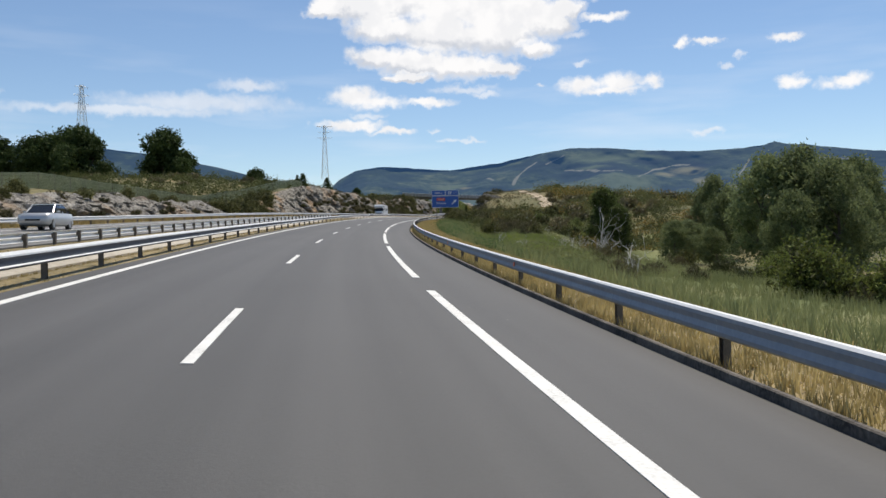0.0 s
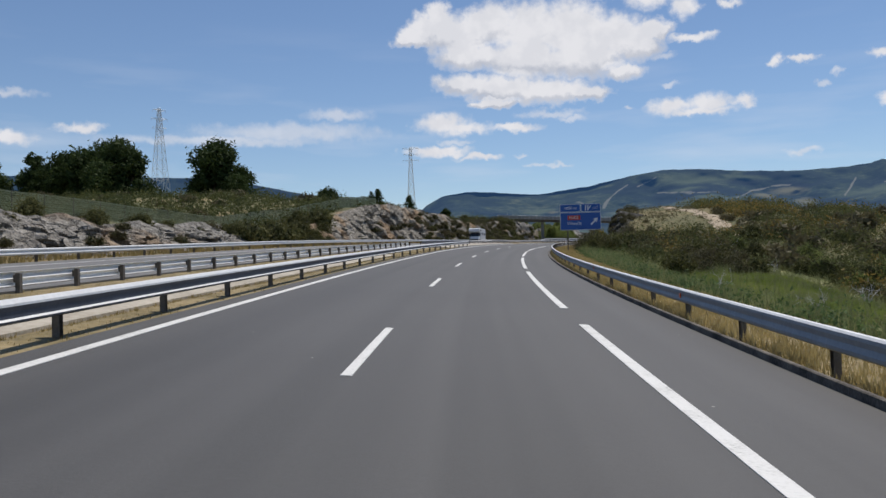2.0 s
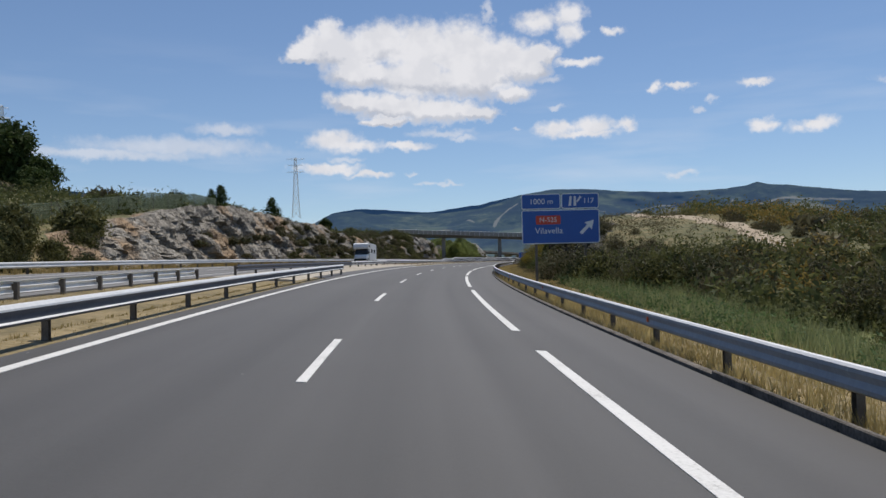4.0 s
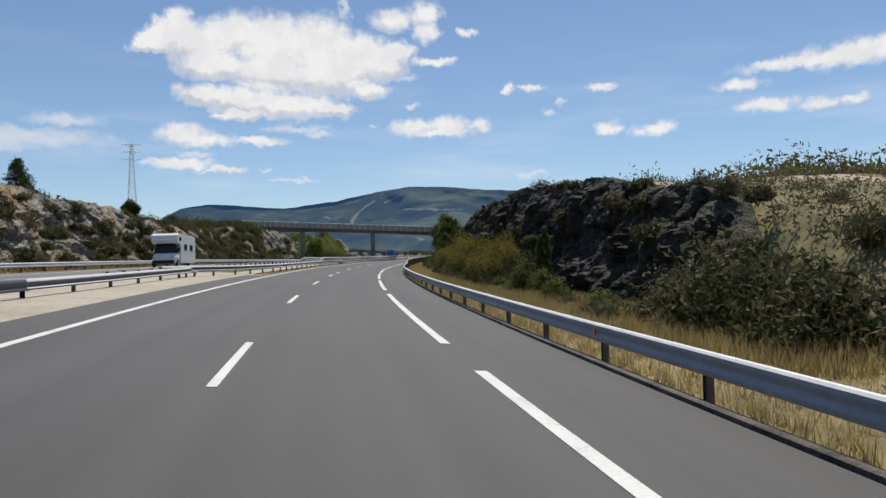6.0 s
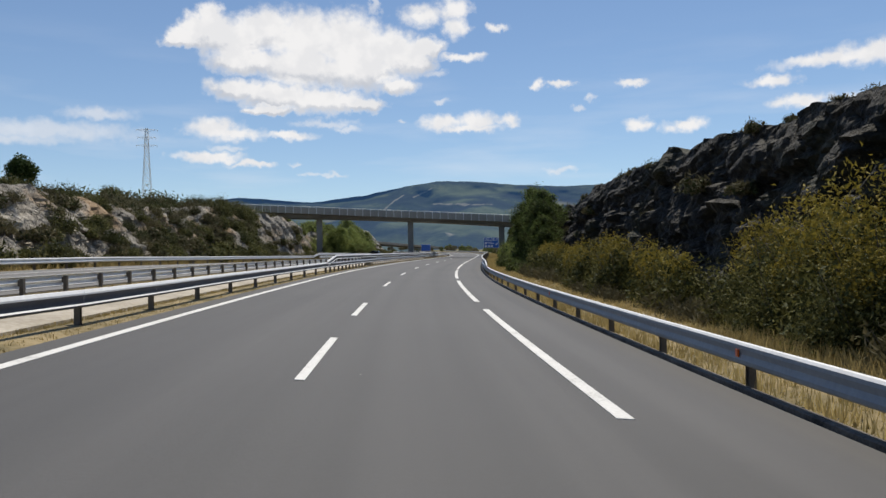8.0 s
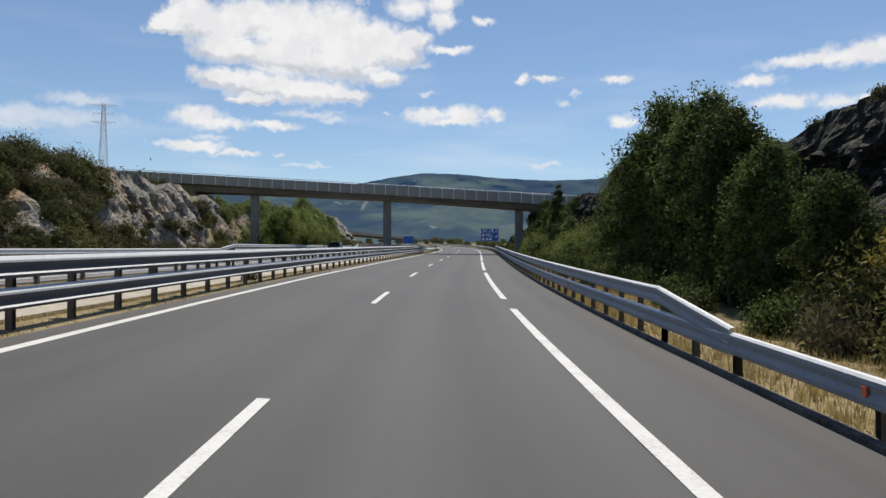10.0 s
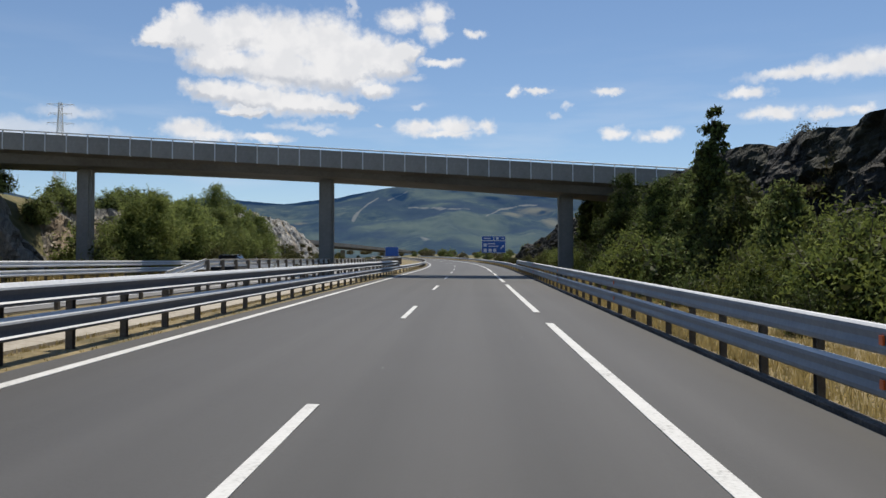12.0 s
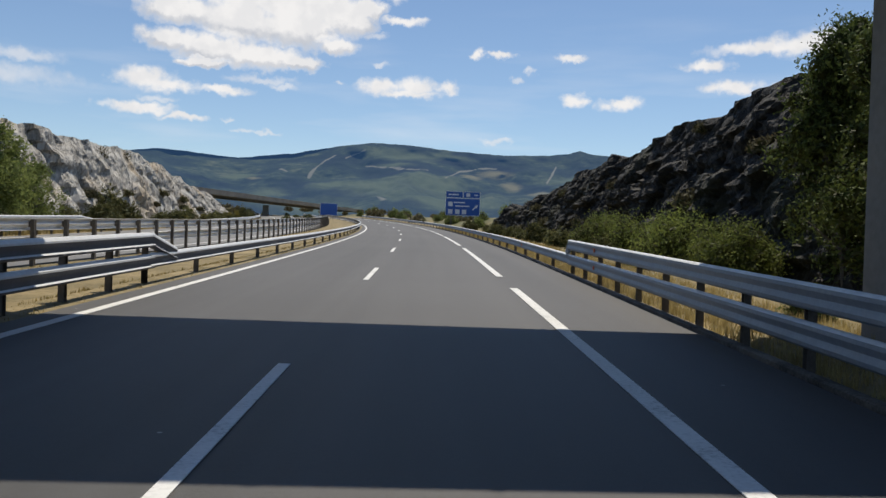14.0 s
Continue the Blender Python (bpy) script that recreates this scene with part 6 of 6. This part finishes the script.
# crest of the right-hand rocks: low shrubs in loose groups
for s0, n in ((184, 5), (196, 5), (207, 6), (222, 5), (241, 5), (262, 5), (284, 5)):
    for _ in range(n):
        plant(ROCKSHRUB, s0 + 5 * rng.normal() * 0.6, 15.1 + 1.3 * rng.random(), 0.4 + 0.5 * rng.random(), 1.0, 0.2)
for i in range(42):
    s = 178 + 2.9 * i + rng.random()
    p = ROCKSHRUB[int(rng.integers(3))]
    k = 0.3 + 0.4 * rng.random()
    stand(p, Matrix.Translation(road(s, 15.0 + 0.8 * rng.random(), table(CUT_RIGHT, s) + 0.05)) @ Matrix.Rotation(rng.random() * 6.283, 4, "Z") @ Matrix.Diagonal((k, k, k, 1)))
for s, lat, k in ((186, 16.6, 0.5), (203, 16.2, 0.42), (219, 16.4, 0.75), (222, 17.2, 0.8), (226.5, 16.2, 0.45), (243, 16.5, 0.4), (259, 16.6, 0.55)):
    plant(THICKET, s, lat, k)


scatter(THICKET, 22, 178, 264, 15.5, 16.8, 0.2, 0.42)


def crest_posts():
    thing = tagged(new("fence_posts"), "thin steel fence posts along the crest of the cutting", "fence")
    for s in (190.5, 197, 209, 222, 235, 243.6, 256):
        lat, up = 18.0, table(CUT_RIGHT, s)
        base = on_ground(s, lat)
        part("post", tube_bm(base - Vector((0, 0, 0.4)), road(s, lat, up + 1.05), 0.035, 0.03), POST_STEEL, thing, "thin steel post")


crest_posts()
# right: trees before the overpass
for s, lat, k, t in ((274, 10.9, 0.42, 1), (279, 11.2, 0.56, 1), (283, 11.4, 0.72, 1), (287, 11.8, 0.86, 1), (291, 11.2, 0.9, 1.02), (295, 11.8, 0.84, 1), (299, 11.2, 0.72, 1), (303, 11.6, 0.66, 1), (307.5, 11.6, 0.55, 1), (344, 11.8, 0.6, 1), (348, 11.2, 0.6, 1), (353, 12.0, 0.54, 1), (352, 14.4, 0.6, 1), (375, 12.2, 0.70, 1.05), (379, 12.8, 0.76, 1.05), (376.5, 14, 0.76, 1.05)):
    plant(BIRCH, s, lat, k, t)
for s, lat, k in ((313, 11.4, 0.5), (333, 11.6, 0.64), (337, 11.4, 0.74), (341, 11.2, 0.74)):
    plant(POINTED, s, lat, k)
for s, lat, k in ((361, 11.6, 1.05), (364, 12.6, 0.85), (357, 11.8, 0.7), (368, 12.4, 0.7)):
    plant(SHADY, s, lat, k)
for s, lat, k in ((316, 11.6, 1.05), (319.5, 10.6, 1.0), (322.5, 11.8, 1.25), (326, 10.8, 1.05), (329.5, 11.8, 1.15), (332, 10.4, 0.9), (344.5, 9.6, 1.05), (348, 9.4, 1.1), (351, 9.7, 0.9)):
    plant(FINEOLIVE, s, lat, k)
for s, lat, k in ((318, 12.6, 1.35), (324.5, 12.8, 1.45), (331, 12.6, 1.3)):
    plant(FINEOLIVE, s, lat, k)
scatter(THICKET, 16, 294, 346, 15.2, 17.6, 0.4, 0.85)
scatter(DARKBUSH, 10, 314, 336, 15.2, 17, 0.3, 0.6)
plant(BIRCH, 325, 16.2, 0.3)
plant(BIRCH, 322.5, 16.6, 0.22)
plant(AIRY, 338.7, 11.0, 1.0)
plant(AIRY, 372, 10.6, 0.9)
scatter(FRESH, 6, 276, 372, 9.2, 10.4, 0.6, 1.0)
scatter(DARKBUSH, 20, 280, 372, 9.6, 12, 0.8, 1.3)
scatter(DARKBUSH, 24, 270, 374, 8.2, 9.6, 0.4, 0.75)
scatter(FINEOLIVE, 11, 382, 403, 9.8, 12, 0.65, 1.0)
scatter(GREENBUSH, 18, 386, 470, 9.2, 11.4, 0.4, 0.8)
scatter(SCRUB, 16, 310, 470, 15, 18, 0.4, 0.8)
scatter(OLIVEBUSH, 16, 470, 620, 9, 26, 0.4, 0.9)
scatter(GREENBUSH, 14, 500, 640, -26, -10, 0.4, 0.9)
scatter(FARSCRUB, 40, 480, 700, 8.5, 60, 0.8, 2.0)
scatter(FARSCRUB, 30, 500, 720, -70, -22, 0.8, 2.0)


# ---- grass ----
def grass(name, label, count, place, h0, h1, material, blades=5, spread=0.12, width=0.02):
    base = np.array([tuple(place()) for _ in range(count)])
    base = np.repeat(base, blades, 0)
    k = len(base)
    a = rng.random(k) * 2 * math.pi
    off = np.stack([np.cos(a), np.sin(a), np.zeros(k)], 1) * (rng.random(k) * spread)[:, None]
    h = h0 + (h1 - h0) * rng.random(k)
    lean = rng.normal(size=(k, 2)) * 0.28
    w = np.stack([-np.sin(a), np.cos(a), np.zeros(k)], 1) * width
    foot = base + off - np.array([0, 0, 0.03])
    tip = base + off + np.stack([lean[:, 0] * h, lean[:, 1] * h, h], 1)
    pts = np.stack([foot - w, foot + w, tip], 1).reshape(-1, 3)
    me = bpy.data.meshes.new(name)
    me.vertices.add(3 * k)
    me.vertices.foreach_set("co", pts.ravel())
    me.loops.add(3 * k)
    me.loops.foreach_set("vertex_index", np.arange(3 * k, dtype=np.int32))
    me.polygons.add(k)
    me.polygons.foreach_set("loop_start", np.arange(0, 3 * k, 3, dtype=np.int32))
    me.materials.append(material)
    me.update()
    me.validate()
    tagged(new(name, me), label, "grass", "", "stuff")


def verge_right():
    s = 470 * rng.random() ** 1.1
    lat = 6.0 + (2.9 if s < 150 or s > 275 else 5.2) * rng.random() ** 1.2
    return on_ground(s, lat)


def verge_median():
    s = 440 * rng.random()
    lat = -4.08 - 0.9 * rng.random() if rng.random() < 0.6 else -6.7 - 1.7 * rng.random()
    if 140 < s < 210:
        s += 70
    return road(s, lat, -0.02)


def meadow():
    s = 5 + 150 * rng.random()
    lat = 9.2 + 24 * rng.random() ** 1.15
    return on_ground(s, lat)


def foot_right():
    s = 164 + 58 * rng.random()
    return on_ground(s, 7.6 + 5.4 * rng.random())


def lawn():
    s = 90 + 34 * rng.random()
    return on_ground(s, 14.0 + 12 * rng.random())


def far_foot():
    s = 30 + 430 * rng.random()
    return on_ground(s, -20.1 - 2.6 * rng.random())


grass("verge_grass", "dry yellow grass along the hard shoulder", 44000, verge_right, 0.05, 0.24, GRASS_DRY, 6, 0.16, 0.011)
grass("median_grass", "short dry grass tufts on the median", 16000, verge_median, 0.02, 0.075, GRASS_DRY, 6, 0.14, 0.012)
grass("meadow_grass", "tall green grass on the low meadow", 18000, meadow, 0.25, 0.85, GRASS_GREEN, 6, 0.25, 0.016)
grass("straw_grass", "tall straw grass at the foot of the rock cutting", 9000, foot_right, 0.15, 0.5, GRASS_DRY, 6, 0.2, 0.014)
grass("lawn_grass", "bright green grass in a sunny clearing", 11000, lawn, 0.12, 0.38, GRASS_LUSH, 6, 0.25, 0.022)
grass("cutting_grass", "dry grass at the foot of the cutting", 5000, far_foot, 0.15, 0.5, GRASS_DRY, 5, 0.2, 0.03)


# ---- scrub that covers the hills ----
def heath_cover(name, label, clumps, place, leaves, size, material, least=0.35, more=1.3):
    lobes = []
    for _ in range(clumps):
        p = place()
        r = least + more * rng.random() ** 2.5
        lobes.append((p.x, p.y, p.z + 0.15 * r, r, 0.55 + 0.4 * rng.random()))
    tagged(new(name, leaf_cloud(name, lobes, leaves, size, material)), label, "scrub", "", "stuff")


def hill_left():
    while True:
        s, lat = 60 + 280 * rng.random(), -30.5 - 62 * rng.random() ** 1.2
        if s < 150 and lat > -36:
            continue
        if fbm(s * 0.03, lat * 0.05, 2.2) > -0.7:
            return on_ground(s, lat)


def hill_right():
    while True:
        s, lat = 100 + (110 if rng.random() < 0.85 else 230) * rng.random(), 14 + 62 * rng.random() ** 1.2
        if fbm(s * 0.03, lat * 0.05, 6.2) > -0.8 and not (160 < s < 224 and abs(lat - np.interp(s, PATH_AT, PATH_LAT)) < 3.2) and (s < 160 or lat > 18) and (s < 172 or lat > 27) and (s > 130 or lat > 31):
            return on_ground(s, lat)


def low_meadow():
    while True:
        s, lat = 5 + 150 * rng.random(), 14.5 + 45 * rng.random() ** 1.3
        if fbm(s * 0.05, lat * 0.08, 4.2) > -0.05 and not (90 < s < 130 and 13 < lat < 25):
            return on_ground(s, lat)


def brambles():
    while True:
        s, lat = 40 + 112 * rng.random(), 8.9 + 5.2 * rng.random() ** 1.3
        if fbm(s * 0.09, lat * 0.2, 1.7) > -0.25:
            return on_ground(s, lat, 0.1)


def ochre_right():
    while True:
        p = 100 + 120 * rng.random(), 17 + 50 * rng.random() ** 1.2
        if fbm(p[0] * 0.07, p[1] * 0.11, 9.4) > 0.05 and not (160 < p[0] < 224 and abs(p[1] - np.interp(p[0], PATH_AT, PATH_LAT)) < 2.6) and (p[0] > 130 or p[1] > 26) and (p[0] < 172 or p[1] > 24):
            return on_ground(*p)


def crest_right():
    return on_ground(166 + 150 * rng.random() ** 1.3, 15.6 + 14 * rng.random() ** 1.4)


heath_cover("crest_scrub", "low brown scrub on top of the rock cutting", 2600, crest_right, 50000, 0.095, LEAF_HEATH, 0.2, 0.45)
heath_cover("meadow_scrub", "pale green weeds and shrubs on the low meadow", 1500, low_meadow, 70000, 0.13, LEAF_MEADOW)
heath_cover("hillside_scrub", "dark green scrub covering the hillside", 4600, hill_left, 150000, 0.28, LEAF_HILLSIDE, 0.45, 1.7)
heath_cover("heath_scrub", "brown and green scrub covering the low hill", 2200, hill_right, 150000, 0.21, LEAF_MOOR, 0.4, 1.9)
heath_cover("ochre_scrub", "ochre broom and dry heather in clumps on the low hill", 900, ochre_right, 60000, 0.19, LEAF_OCHRE, 0.4, 1.5)
heath_cover("bramble_scrub", "lush green brambles and ferns behind the barrier", 900, brambles, 60000, 0.075, LEAF_BRAMBLE, 0.3, 0.6)


# ---- fence on the left slope ----
def wires(name, pairs, r):
    """Straight wires of three sides each, in one mesh."""
    verts, faces = [], []
    for a, b in pairs:
        d = (b - a).normalized()
        u = d.orthogonal().normalized()
        w = d.cross(u)
        k = len(verts)
        for q in (a, b):
            for i in range(3):
                verts.append(q + (u * math.cos(2.0944 * i) + w * math.sin(2.0944 * i)) * r)
        faces += [(k + i, k + (i + 1) % 3, k + 3 + (i + 1) % 3, k + 3 + i) for i in range(3)]
    return mesh_of(name, verts, faces, MESH_WIRE)


def fence():
    thing = tagged(new("wire_fence"), "green wire mesh fence on the slope above the cutting", "fence")
    places = [(40 + 4 * i, -33.0 - 2.0 * math.sin(i * 0.12)) for i in range(44)]
    pts = [on_ground(s, lat) for s, lat in places]
    for p in pts:
        part("post", tube_bm(p - Vector((0, 0, 0.4)), p + Vector((0, 0, 1.9)), 0.04), POST_STEEL, thing)
    for z in (0.1, 0.5, 0.9, 1.3, 1.75):
        bm = bmesh.new()
        for a, b in zip(pts, pts[1:]):
            tube_bm(a + Vector((0, 0, z)), b + Vector((0, 0, z)), 0.012, None, 4, bm)
        part("wire", bm, MESH_WIRE, thing)
    net = []
    for a, b in zip(pts, pts[1:]):
        n = 26
        for k in range(n):
            p = a.lerp(b, k / n)
            q = a.lerp(b, (k + 1) / n)
            for z in (0.1, 0.45, 0.8, 1.15, 1.5):
                low, high = Vector((0, 0, z)), Vector((0, 0, z + 0.35))
                net += [(p + low, q + high), (p + high, q + low)]
    child("mesh", wires("mesh", net, 0.019), thing, None, "green wire netting")



fence()
